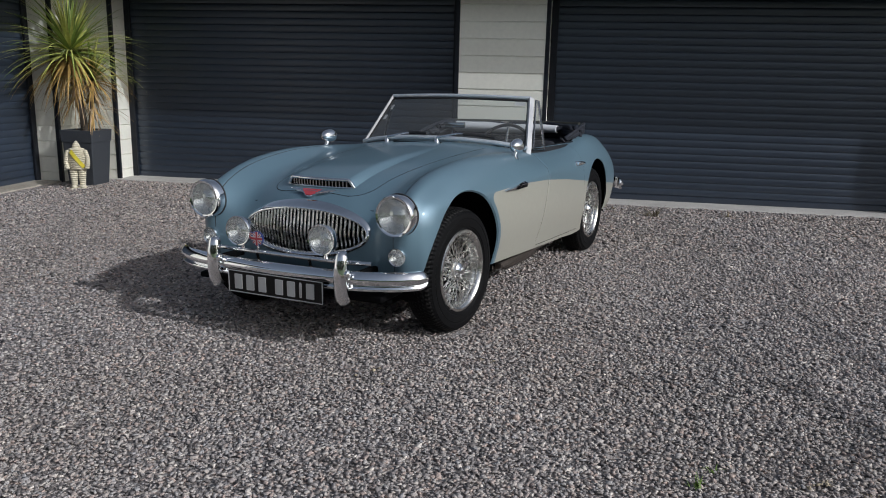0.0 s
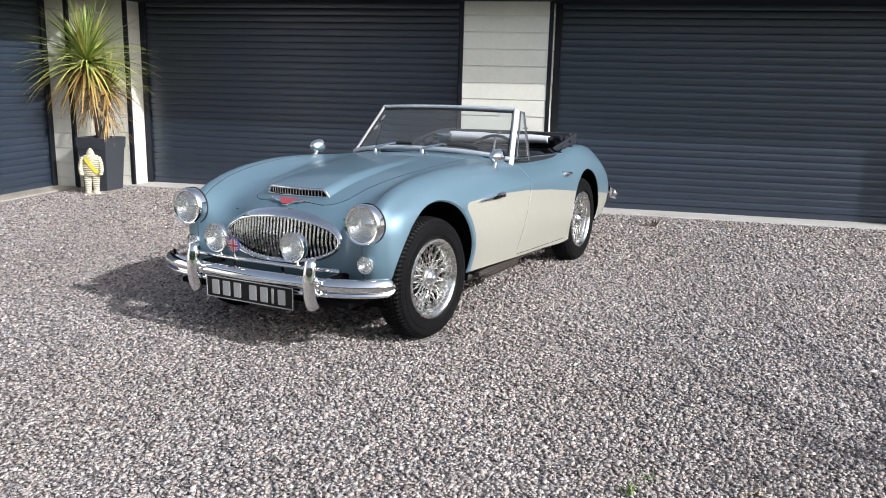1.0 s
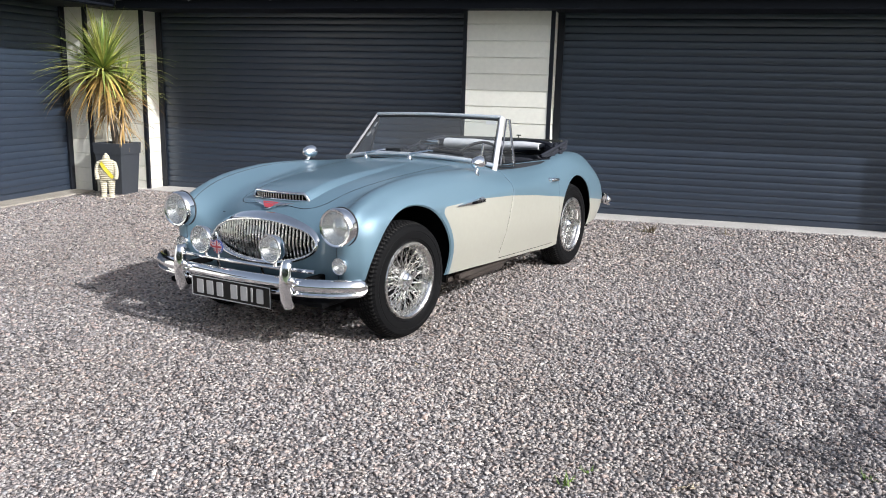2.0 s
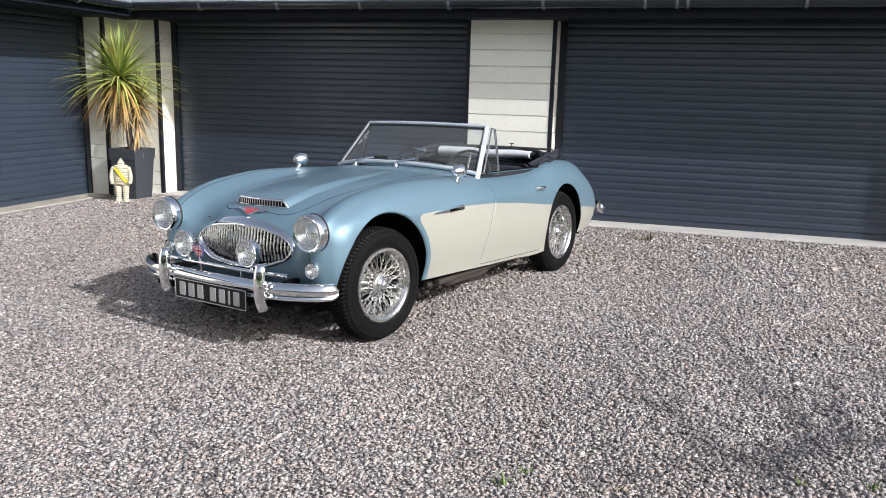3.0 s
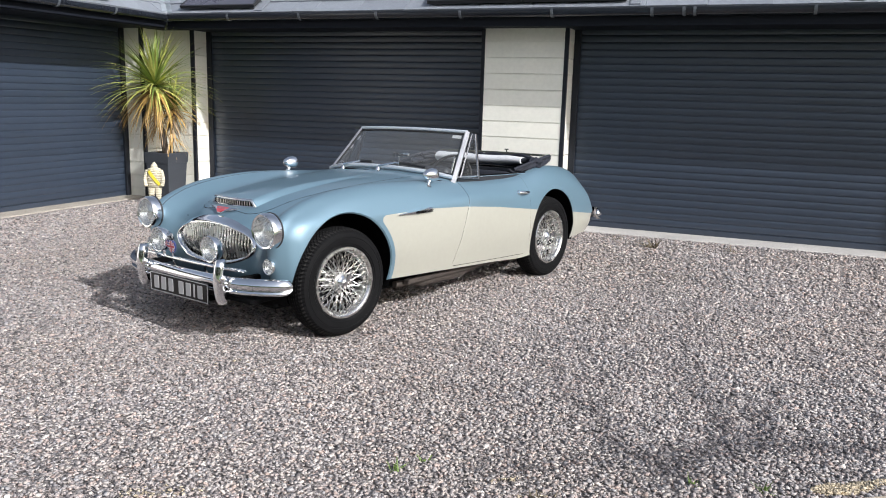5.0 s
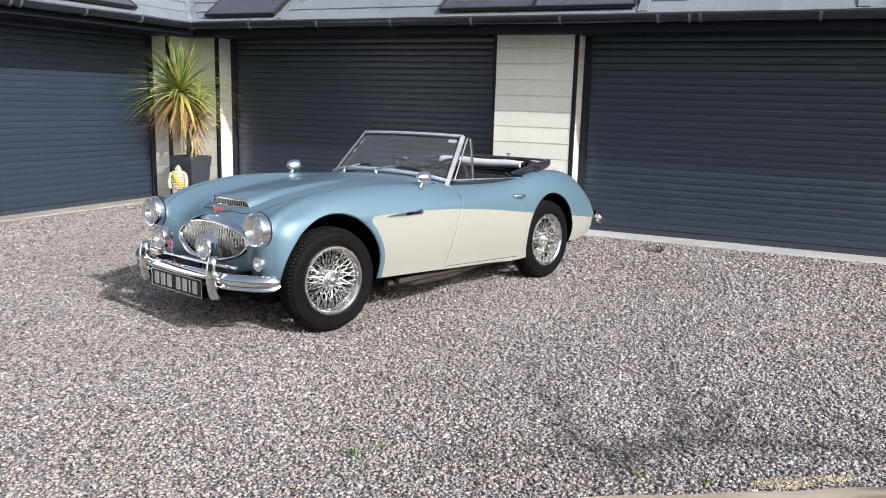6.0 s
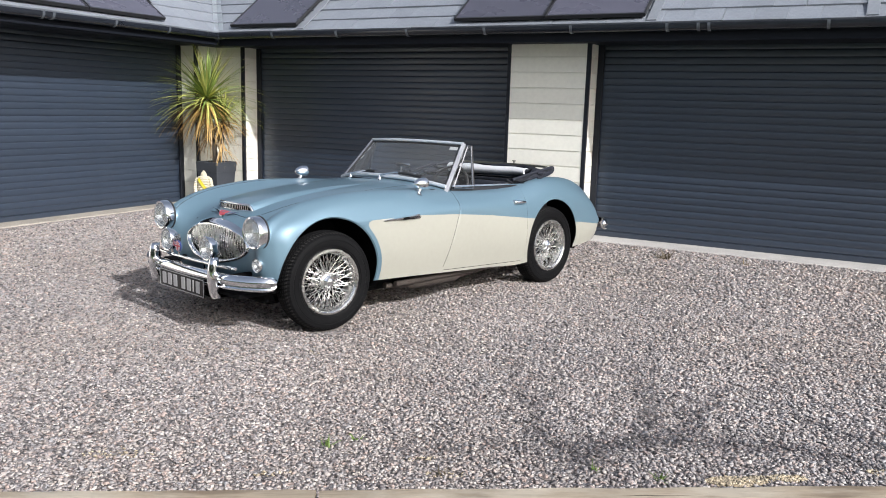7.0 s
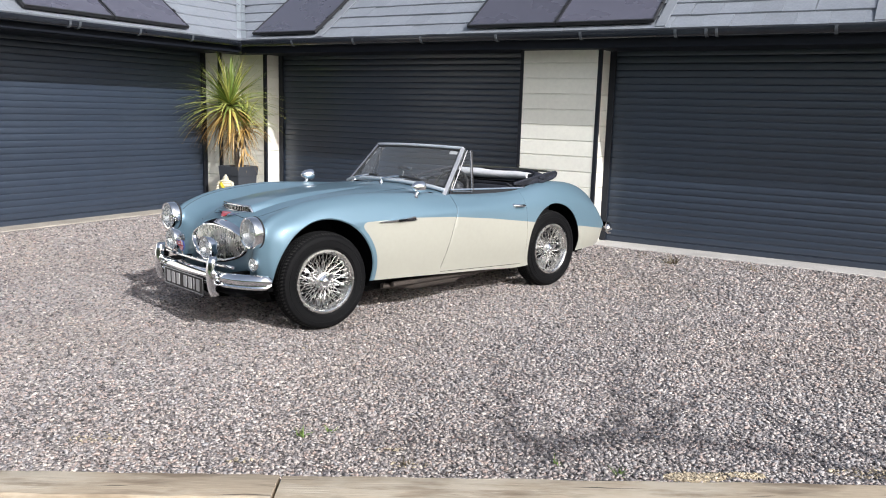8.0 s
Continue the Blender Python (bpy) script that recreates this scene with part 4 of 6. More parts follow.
def overrider(x0, y, s, z0=0.258, z1=0.512):
    bm = bmesh.new()
    rows = []
    n = 14
    for i in range(n + 1):
        f = i / n
        z = z0 + (z1 - z0) * f
        out = 0.034 + 0.034 * math.sin(math.pi * (0.06 + 0.84 * f)) ** 0.7
        w = 0.040 * min(1.0, 0.50 + 1.6 * math.sin(math.pi * f) ** 0.8) * (1 - 0.18 * f)
        cx = x0 + s * (out - 0.01)
        rows.append([bm.verts.new((cx + s * (0.030 * math.cos(t) - 0.018), y + w * math.sin(t), z)) for t in (2 * math.pi * k / 12 for k in range(12))])
    for p, q in zip(rows, rows[1:]):
        for i in range(12):
            j = (i + 1) % 12
            bm.faces.new((p[i], p[j], q[j], q[i]))
    bm.faces.new(rows[0])
    bm.faces.new(rows[-1])
    o = part("overrider", bm, M_CHROME, car, "rounded chrome bumper overrider", smooth=True, angle=60)
    part("overrider_bolt", moved(lathe(bmesh.new(), [(0.0, 0.022), (0.016, 0.020), (0.022, 0.010), (0.023, 0.0)], 16, "y"), pose(x0 + s * 0.035, y + 0.028, 0.41)), M_CHROME, o, smooth=True)


for y in (-0.385, 0.385):
    overrider(0.628, y, 1)
for y in (-0.45, 0.45):
    overrider(-3.25, y, -1, 0.335, 0.50)
for y in (-0.42, 0.42):
    part("bumper_bracket", B(0.30, 0.63, y - 0.02, y + 0.02, 0.37, 0.40, bevel=0.004), M_BLACK, car)

# number plate: plain bars in place of its characters
plate = part("number_plate", B(0.668, 0.674, -0.290, 0.290, 0.244, 0.362, bevel=0.002), M_PLATE, car, "black number plate with silver bars")
bm = bmesh.new()
for y0, y1, z0, z1 in ((-0.287, 0.287, 0.2470, 0.2515), (-0.287, 0.287, 0.3545, 0.359), (-0.287, -0.2825, 0.252, 0.354), (0.2825, 0.287, 0.252, 0.354)):
    box(bm, 0.6745, 0.6765, y0, y1, z0, z1)
part("plate_border", bm, M_SILVER, plate)
for yc, w in ((-0.222, 0.060), (-0.148, 0.060), (-0.074, 0.058), (0.030, 0.058), (0.102, 0.058), (0.158, 0.016), (0.215, 0.058)):
    part("plate_bar", B(0.6745, 0.6775, yc - w * 0.4, yc + w * 0.4, 0.265, 0.341, bevel=0.003), M_SILVER, plate)

# badge bar with spot lamps and a round enamel flag badge
bar = part("badge_bar", tube(bmesh.new(), [(0.585, -0.44, 0.448), (0.600, -0.3, 0.448), (0.605, 0.0, 0.448), (0.600, 0.3, 0.448), (0.575, 0.50, 0.448)], 0.0105, 12), M_CHROME, car, "chrome badge bar", smooth=True)
for y in (-0.16, 0.16):
    part("bar_stay", tube(bmesh.new(), [(0.60, y, 0.448), (0.59, y, 0.41), (0.57, y, 0.38)], 0.008, 8), M_CHROME, bar)


def lamp(name, c, r, depth, label, bowl=True):
    """A round lamp facing forward: bowl, rim, reflector, bulb and glass."""
    x, y, z = c
    body = part(name, moved(lathe(bmesh.new(), [(-depth, r * 0.25), (-depth * 0.85, r * 0.6), (-depth * 0.45, r * 0.92), (-0.012, r), (0.004, r * 1.03), (0.010, r), (0.008, r * 0.93), (-0.006, r * 0.90)], 40, "x"), pose(x, y, z)), M_CHROME, car, label, smooth=True, angle=50)
    part("reflector", moved(lathe(bmesh.new(), [(-0.002, r * 0.91), (-depth * 0.35, r * 0.72), (-depth * 0.6, r * 0.45), (-depth * 0.72, r * 0.12), (-depth * 0.72, 0.0)], 40, "x"), pose(x, y, z)), M_REFL, body, smooth=True, angle=0)
    part("bulb_shield", moved(lathe(bmesh.new(), [(-depth * 0.6, 0.006), (-0.016, 0.008), (-0.004, 0.013), (0.0, 0.010), (0.002, 0.0)], 14, "x"), pose(x, y, z)), M_CHROME, body, smooth=True)
    lens = moved(lathe(bmesh.new(), [(0.006, r * 0.93), (0.016, r * 0.80), (0.024, r * 0.55), (0.029, r * 0.28), (0.030, 0.0)], 40, "x"), pose(x, y, z))
    g = part("lens", lens, M_LENS, body, "clear glass lens", smooth=True, angle=0)
    g.visible_shadow = False
    return body


for s in (-1, 1):
    f = lamp("spot_lamp", (0.632, 0.252 * s + 0.006, 0.552), 0.074, 0.085, "round chrome spot lamp with clear glass")
    part("lamp_stalk", tube(bmesh.new(), [(0.60, 0.252 * s + 0.006, 0.45), (0.60, 0.252 * s + 0.006, 0.485)], 0.009, 8), M_CHROME, f)
    h = lamp("headlamp", (0.500, 0.580 * s, 0.672), 0.092, 0.12, "round headlamp with deep chrome rim")
    # bright rim reaching back to the wing
    part("headlamp_rim", moved(lathe(bmesh.new(), [(-0.045, 0.101), (-0.012, 0.103), (0.004, 0.101), (0.012, 0.096), (0.010, 0.092), (-0.03, 0.096)], 48, "x", close=True), pose(0.500, 0.580 * s, 0.672)), M_CHROME, h, smooth=True, angle=40)
    part("headlamp_gasket", moved(lathe(bmesh.new(), [(-0.058, 0.098), (-0.052, 0.1035), (-0.045, 0.1035), (-0.045, 0.098)], 48, "x", close=True), pose(0.500, 0.580 * s, 0.672)), M_SEAL_GAP, h, "black rubber ring behind the headlamp", smooth=True)
    d = lamp("side_lamp", (0.472, 0.578 * s, 0.470), 0.044, 0.04, "small round clear side lamp")

flag = part("flag_badge", moved(lathe(bmesh.new(), [(-0.003, 0.038), (0.002, 0.039), (0.004, 0.036), (0.004, 0.0)], 28, "x"), pose(0.607, -0.148, 0.516)), M_FLAGBLUE, car, "round enamel flag badge", smooth=True)
for ang, w, m_, dx in ((45, 0.013, M_WHITE, 0.0052), (-45, 0.013, M_WHITE, 0.0053), (45, 0.005, M_RED, 0.0058), (-45, 0.005, M_RED, 0.0059), (0, 0.020, M_WHITE, 0.0066), (90, 0.020, M_WHITE, 0.0067), (0, 0.011, M_RED, 0.0074), (90, 0.011, M_RED, 0.0075)):
    part("flag_stripe", moved(B(-0.0004, 0.0004, -0.034, 0.034, -w / 2, w / 2), pose(0.607 + dx, -0.148, 0.516, ang)), m_, flag)
part("badge_stem", tube(bmesh.new(), [(0.605, -0.148, 0.45), (0.605, -0.148, 0.478)], 0.006, 8), M_CHROME, flag)

# winged emblem above the grille
EM = Matrix.Translation((nose(0, 0.720) + 0.004, 0, 0.727)) @ Euler((0, radians(33), 0)).to_matrix().to_4x4() @ Matrix.Diagonal((1.15, 1.15, 1.15, 1.0))
def shield(grow, z0, z1):
    b = bmesh.new()
    vs = [b.verts.new((x * grow, y * grow, z1)) for x, y in ((-0.017, -0.052), (-0.017, 0.052), (0.002, 0.040), (0.024, 0.012), (0.024, -0.012), (0.002, -0.040))]
    b.faces.new(vs)
    r = bmesh.ops.extrude_face_region(b, geom=b.faces[:])
    bmesh.ops.translate(b, vec=(0, 0, z0 - z1), verts=[v for v in r["geom"] if isinstance(v, bmesh.types.BMVert)])
    return moved(b, EM)


emblem = part("bonnet_emblem", shield(1.08, -0.004, 0.005), M_CHROME, car, "red enamel emblem with chrome wings")
part("enamel", shield(0.98, 0.0045, 0.0075), M_RED, emblem, "red enamel")
for s in (-1, 1):
    for k in range(3):
        bm = bmesh.new()
        tube(bm, [(-0.012 + 0.009 * k, s * (0.046 - 0.008 * k), 0.004), (-0.017 + 0.008 * k, s * (0.088 - 0.014 * k), 0.004), (-0.024 + 0.008 * k, s * (0.134 - 0.024 * k), 0.0)], [0.0042, 0.0034, 0.001], 6)
        part("wing_feather", moved(bm, EM), M_CHROME, emblem, smooth=True)
part("emblem_band", moved(B(-0.0065, -0.0035, -0.036, 0.036, 0.0074, 0.0088), EM), M_CHROME, emblem)

# bonnet air scoop with a slotted chrome mouth
bm = bmesh.new()
NX, NY = 34, 28
X0, X1, SW = 0.285, -0.86, 0.205
rows = []
for i in range(NX + 1):
    f = (i / NX) ** 1.25
    x = X0 + (X1 - X0) * f
    h = 0.036 * (1 - f) ** 1.25 + 0.006 * (1 - f)
    row = []
    for j in range(NY + 1):
        g = -1 + 2 * j / NY
        y = g * (SW + 0.03 * f)
        edge = max(0.0, 1 - abs(g)) / (0.13 + 0.32 * f)
        k = min(1.0, edge)
        k = k * k * (3 - 2 * k)
        xx = x - 0.03 * g * g * (1 - f)
        row.append(bm.verts.new((xx, y, top(xx, y) - 0.004 + (h + 0.004) * k)))
    rows.append(row)
for p, q in zip(rows, rows[1:]):
    for j in range(NY):
        bm.faces.new((p[j], p[j + 1], q[j + 1], q[j]))
scoop = part("bonnet_scoop", bm, M_BLUE, car, "raised blue bonnet scoop", smooth=True, angle=60)
lip = []
for j in range(0, NY + 1):
    g = -1 + 2 * j / NY
    y = g * SW
    xx = X0 - 0.03 * g * g
    k = min(1.0, (1 - abs(g)) / 0.13)
    k = k * k * (3 - 2 * k)
    lip.append((xx + 0.004, y, top(xx, y) + 0.041 * k + 0.001))
part("scoop_lip", tube(bmesh.new(), lip, 0.0085, 10), M_CHROME, scoop, "chrome lip of the scoop", smooth=True)
low = [(x + 0.004, y, top(x, y) + 0.004) for x, y, z in lip]
part("scoop_sill", tube(bmesh.new(), low, 0.0045, 8), M_CHROME, scoop, smooth=True)
# black sheet across the mouth, in place of the shade inside it
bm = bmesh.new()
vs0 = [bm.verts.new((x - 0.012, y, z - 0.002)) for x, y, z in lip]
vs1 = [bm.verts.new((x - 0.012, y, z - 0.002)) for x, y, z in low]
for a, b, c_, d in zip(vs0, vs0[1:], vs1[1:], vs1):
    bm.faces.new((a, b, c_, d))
part("scoop_mouth_shade", bm, M_BLACK, scoop)
for k in range(18):
    y = -0.165 + 0.33 * k / 17
    g = y / SW
    xx = X0 - 0.03 * g * g
    kk = min(1.0, (1 - abs(g)) / 0.13)
    kk = kk * kk * (3 - 2 * kk)
    z = top(xx, y)
    part("scoop_slat", B(xx - 0.006, xx + 0.005, y - 0.0040, y + 0.0040, z, z + 0.038 * kk, bevel=0.001), M_DULL, scoop)


# ---- windscreen ----
def screen(f, g):
    """A point of the raked, slightly bowed screen: f across from -1 to 1, g from base to top."""
    half = 0.615 + (0.530 - 0.615) * g
    zb = 0.895 - 0.035 * f * f
    zt = 1.185 - 0.012 * f * f
    xb = -1.045 - 0.115 * f * f
    xt = -1.345 - 0.075 * f * f
    return Vector((xb + (xt - xb) * g, half * f, zb + (zt - zb) * g))


bm = bmesh.new()
N = 24
rows = [[bm.verts.new(screen(-1 + 2 * i / N, 0.02 + 0.96 * j / 6)) for i in range(N + 1)] for j in range(7)]
for p, q in zip(rows, rows[1:]):
    for i in range(N):
        bm.faces.new((p[i], p[i + 1], q[i + 1], q[i]))
ws = part("windscreen", finish(bm, "windscreen", M_GLASS, True, 0, outward=False), None, car, "raked curved windscreen glass")
ws.visible_shadow = False


def strip(path, wide, thick, out):
    """A flat bar along a path; out gives its face direction."""
    bm = bmesh.new()
    rows = []
    n = len(path)
    for i, p in enumerate(path):
        d = (path[min(i + 1, n - 1)] - path[max(i - 1, 0)]).normalized()
        o = (out - d * out.dot(d)).normalized()
        s = d.cross(o)
        rows.append([bm.verts.new(p + s * a * wide / 2 + o * b * thick / 2) for a, b in ((-1, -0.4), (-0.7, 1), (0.7, 1), (1, -0.4), (1, -1), (-1, -1))])
    for p, q in zip(rows, rows[1:]):
        for i in range(6):
            j = (i + 1) % 6
            bm.faces.new((p[i], p[j], q[j], q[i]))
    bm.faces.new(rows[0])
    bm.faces.new(rows[-1])
    return bm


FWD = Vector((0.75, 0, 0.65))
part("top_frame", tube(bmesh.new(), [screen(-1 + 2 * i / N, 1.0) + Vector((0, 0, 0.004)) for i in range(N + 1)], 0.0125, 10), M_SATIN, ws, "bright windscreen frame", smooth=True, angle=35)
def sill(f):
    p = screen(f, 0.0)
    p.z = max(p.z, top(p.x, p.y) + 0.016) + 0.008
    return p


part("base_frame", tube(bmesh.new(), [sill(-1 + 2 * i / N) + Vector((0.014, 0, -0.002)) for i in range(N + 1)], 0.015, 12), M_SATIN, ws, "bright windscreen base", smooth=True, angle=35)
part("top_seal", strip([screen(-0.97 + 1.94 * i / N, 0.955) for i in range(N + 1)], 0.012, 0.010, FWD), M_SEAL_GAP, ws)
part("base_seal", strip([screen(-0.97 + 1.94 * i / N, 0.085) for i in range(N + 1)], 0.007, 0.008, FWD), M_SEAL_GAP, ws)
for s in (-1, 1):
    path = [screen(s, g / 8) for g in range(-1, 9)]
    path[0] = path[0] + Vector((0.01, 0, -0.01))
    # right pillar in darker metal: its side away from the sun is coloured in
    part("pillar", strip(path, 0.044 if s > 0 else 0.022, 0.028, Vector((0.6, s * 0.6, 0.35))), M_ALU if s > 0 else M_DULL, ws, "metal windscreen pillar, the right one darkened", smooth=True, angle=35)
    path = [screen(s * 0.965, g / 8) for g in range(0, 9)]
    part("side_seal", strip(path, 0.012, 0.010, FWD), M_SEAL_GAP, ws)
    # quarter light behind the pillar
    a = Vector((-1.215, s * 0.628, 0.862))
    b = screen(s, 0.97) + Vector((-0.030, s * 0.022, 0))
    b2 = b + Vector((-0.030, s * 0.004, -0.004))
    c_ = Vector((-1.425, s * 0.630, 0.842))
    q = part("quarter_light", tube(bmesh.new(), [a, b, b2, c_, a + Vector((0, 0, -0.004))], 0.0062, 8), M_DULL, car, "dull chrome framed quarter light", smooth=True)
    bm = bmesh.new()
    bm.faces.new([bm.verts.new(p) for p in ((a, c_, b2, b) if s > 0 else (a, b, b2, c_))])
    gl = part("pane", finish(bm, "pane", M_PANE, outward=False), None, q)
    gl.visible_shadow = False
    part("hinge_post", tube(bmesh.new(), [b2 + Vector((-0.014, 0, 0)), c_ + Vector((-0.012, 0, 0))], 0.0055, 8), M_SEAL_GAP, q)

# wipers
for y0, y1, z in ((-0.36, -0.06, 0.0), (0.04, 0.40, 0.0)):
    p0 = screen(y0 / 0.615, 0.0) + Vector((0.056, 0, 0.012))
    p1 = screen(y0 / 0.6, 0.13) + Vector((0.050, 0.13, 0.022))
    p2 = screen(y1 / 0.6, 0.11) + Vector((0.050, 0, 0.022))
    w = part("wiper", tube(bmesh.new(), [p0, p0 + Vector((-0.005, 0.0, 0.02)), p1, (p1 + p2) / 2], [0.010, 0.007, 0.005, 0.004], 8), M_CHROME, car, "chrome wiper arm with black blade", smooth=True)
    part("blade", strip([p1.lerp(p2, 0.15), p1.lerp(p2, 0.5) + Vector((0, 0, 0.004)), p1.lerp(p2, 1.05)], 0.016, 0.014, FWD), M_SEAL_GAP, w)
    part("pivot", moved(lathe(bmesh.new(), [(0, 0.018), (0.012, 0.016), (0.022, 0.010), (0.024, 0)], 16, "z"), Matrix.Translation((p0.x, p0.y, top(p0.x, p0.y) - 0.002))), M_CHROME, w, smooth=True)
part("washer_jet", moved(lathe(bmesh.new(), [(0, 0.007), (0.006, 0.006), (0.009, 0.0)], 10, "z"), Matrix.Translation((-0.93, 0.10, top(-0.93, 0.10)))), M_SEAL_GAP, car)
# air intake slot in the scuttle
part("scuttle_vent", B(-0.965, -0.945, -0.26, -0.02, top(-0.95, -0.14) - 0.006, top(-0.95, -0.14) + 0.003, bevel=0.002), M_BLACK, car)

# wing mirrors
for s in (-1, 1):
    x, y = (-0.775 if s < 0 else -0.860), 0.655 * s
    z = top(x, y) - (0.010 if s > 0 else 0.0)
    m_ = part("wing_mirror", moved(lathe(bmesh.new(), [(0.082, 0.0), (0.078, 0.011), (0.062, 0.026), (0.036, 0.037), (0.008, 0.043), (-0.020, 0.045), (-0.024, 0.043), (-0.020, 0.039)], 28, "x"), pose(x, y, z + 0.074)), M_CHROME, car, "bullet shaped chrome wing mirror", smooth=True, angle=50)
    part("mirror_glass", moved(lathe(bmesh.new(), [(-0.018, 0.040), (-0.0185, 0.0)], 28, "x"), pose(x, y, z + 0.074)), M_CHROME, m_)
    part("stem", tube(bmesh.new(), [(x + 0.045, y, z - 0.006), (x + 0.042, y, z + 0.004), (x + 0.032, y, z + 0.022), (x + 0.018, y, z + 0.050)], [0.036, 0.022, 0.013, 0.015], 14), M_CHROME, m_, smooth=True)

# side flash in the swage
for s in (-1, 1):
    bm = bmesh.new()
    rows = []
    for i in range(9):
        f = i / 8
        x = -0.395 - 0.318 * f
        zc = 0.692 + 0.003 * f
        h = 0.004 + 0.017 * f
        yy = flank(x, zc)
        rows.append([bm.verts.new((x, s * (yy - 0.004), zc - h)), bm.verts.new((x, s * (yy + 0.014), zc - h * 0.6)), bm.verts.new((x, s * (yy + 0.016), zc + h * 0.6)), bm.verts.new((x, s * (yy - 0.004), zc + h))])
    for p, q in zip(rows, rows[1:]):
        for i in range(4):
            bm.faces.new((p[i], p[(i + 1) % 4], q[(i + 1) % 4], q[i]))
    bm.faces.new(rows[0])
    bm.faces.new(rows[-1])
    fl = part("side_flash", bm, M_CHROME, car, "tapered chrome flash on the front wing")
    bm = bmesh.new()
    for k in range(3):
        x0_, x1_ = -0.56, -0.722
        zc = 0.6935 + 0.006 * (k - 1)
        yy = flank(-0.65, zc) + 0.0135
        box(bm, x1_, x0_, *sorted((s * yy, s * (yy + 0.004))), zc - 0.0017, zc + 0.0017)
    part("flash_slot", bm, M_BLACK, fl)
    # door handle
    x, z = -1.835, 0.718
    yy = flank(x, z)
    hd = part("door_handle", moved(lathe(bmesh.new(), [(-0.004, 0.020), (0.008, 0.018), (0.016, 0.012), (0.020, 0.0)], 20, "y"), Matrix.Translation((x + 0.035, s * yy if s > 0 else -yy, z)) @ (Matrix.Identity(4) if s > 0 else Matrix.Diagonal((1, -1, 1, 1)))), M_CHROME, PANELS["door_left" if s > 0 else "door_right"], "chrome door handle", smooth=True)
    part("lever", tube(bmesh.new(), [(x + 0.050, s * (yy + 0.012), z + 0.004), (x + 0.01, s * (yy + 0.030), z + 0.004), (x - 0.055, s * (yy + 0.028), z), (x - 0.088, s * (yy + 0.016), z - 0.003)], [0.014, 0.013, 0.012, 0.008], 10), M_CHROME, hd, smooth=True)
    # bright cap along the top of the door
    path = [Vector((-1.20 - 0.86 * i / 16, s * 0.622, 0.868 - 0.020 * i / 16)) for i in range(17)]
    door = PANELS["door_left" if s > 0 else "door_right"]
    part("door_cap", tube(bmesh.new(), path, 0.0085, 8), M_CHROME, door, "thin chrome door capping", smooth=True)
    part("door_rail", strip([p + Vector((0, -s * 0.010, -0.024)) for p in path], 0.040, 0.014, Vector((0, s, 0.1))), M_TRIMBLACK, door, "black padded door top")

# ---- cockpit ----
part("cockpit_trim", B(-2.42, -1.10, -0.60, 0.60, 0.268, 0.30), M_TRIMBLACK, car)
for s in (-1, 1):
    part("door_panel", B(-1.90, -1.14, *sorted((s * 0.585, s * 0.605)), 0.30, 0.80, bevel=0.008), M_TRIMBLACK, car, "black trimmed inner door panel")
    seat = part("seat", B(-1.91, -1.45, s * 0.30 - 0.22, s * 0.30 + 0.22, 0.30, 0.50, bevel=0.05, seg=3), M_TRIMBLACK, car, "black vinyl bucket seat", smooth=True, angle=60)
    part("backrest", moved(B(-0.06, 0.06, -0.22, 0.22, 0.0, 0.42, bevel=0.05, seg=3), pose(-1.94, s * 0.30, 0.44, 0, -10, 0)), M_TRIMBLACK, seat, smooth=True, angle=60)
part("dashboard", B(-1.30, -1.13, -0.60, 0.60, 0.60, 0.835, bevel=0.04, seg=3), M_TRIMBLACK, car, "black padded dashboard", smooth=True, angle=60)
part("rear_bulkhead", B(-2.46, -2.40, -0.58, 0.58, 0.30, 0.84, bevel=0.02), M_TRIMBLACK, car)
ST = pose(-1.46, 0.32, 0.805, 0, 64, 0)
bm = bmesh.new()
ring = [(0.205 * math.cos(2 * math.pi * i / 36), 0.205 * math.sin(2 * math.pi * i / 36), 0.0) for i in range(37)]
wh = part("steering_wheel", moved(tube(bm, ring, 0.0115, 8, ends=False), ST), M_WOODRIM, car, "thin dark steering wheel", smooth=True)
for k in range(3):
    a = 2 * math.pi * k / 3 + math.pi
    part("wheel_spoke", moved(tube(bmesh.new(), [(0, 0, -0.02), (0.2 * math.cos(a), 0.2 * math.sin(a), 0)], 0.008, 6), ST), M_STEEL, wh)
part("wheel_boss", moved(lathe(bmesh.new(), [(-0.04, 0.03), (-0.01, 0.04), (0.005, 0.035), (0.010, 0.0)], 20, "z"), ST), M_TRIMBLACK, wh, smooth=True)
part("steering_column", tube(bmesh.new(), [ST @ Vector((0, 0, -0.02)), ST @ Vector((0, 0, -0.35))], 0.02, 8), M_TRIMBLACK, wh)
mr = part("rear_view_mirror", moved(B(-0.012, 0.012, -0.078, 0.078, -0.020, 0.020, bevel=0.010, seg=2), pose(-1.22, 0.06, 0.998, 0, -8, 0)), M_CHROME, car, "chrome dash mirror", smooth=True, angle=50)
part("stem", tube(bmesh.new(), [(-1.215, 0.02, 0.835), (-1.208, 0.055, 0.985)], 0.006, 8), M_CHROME, mr)

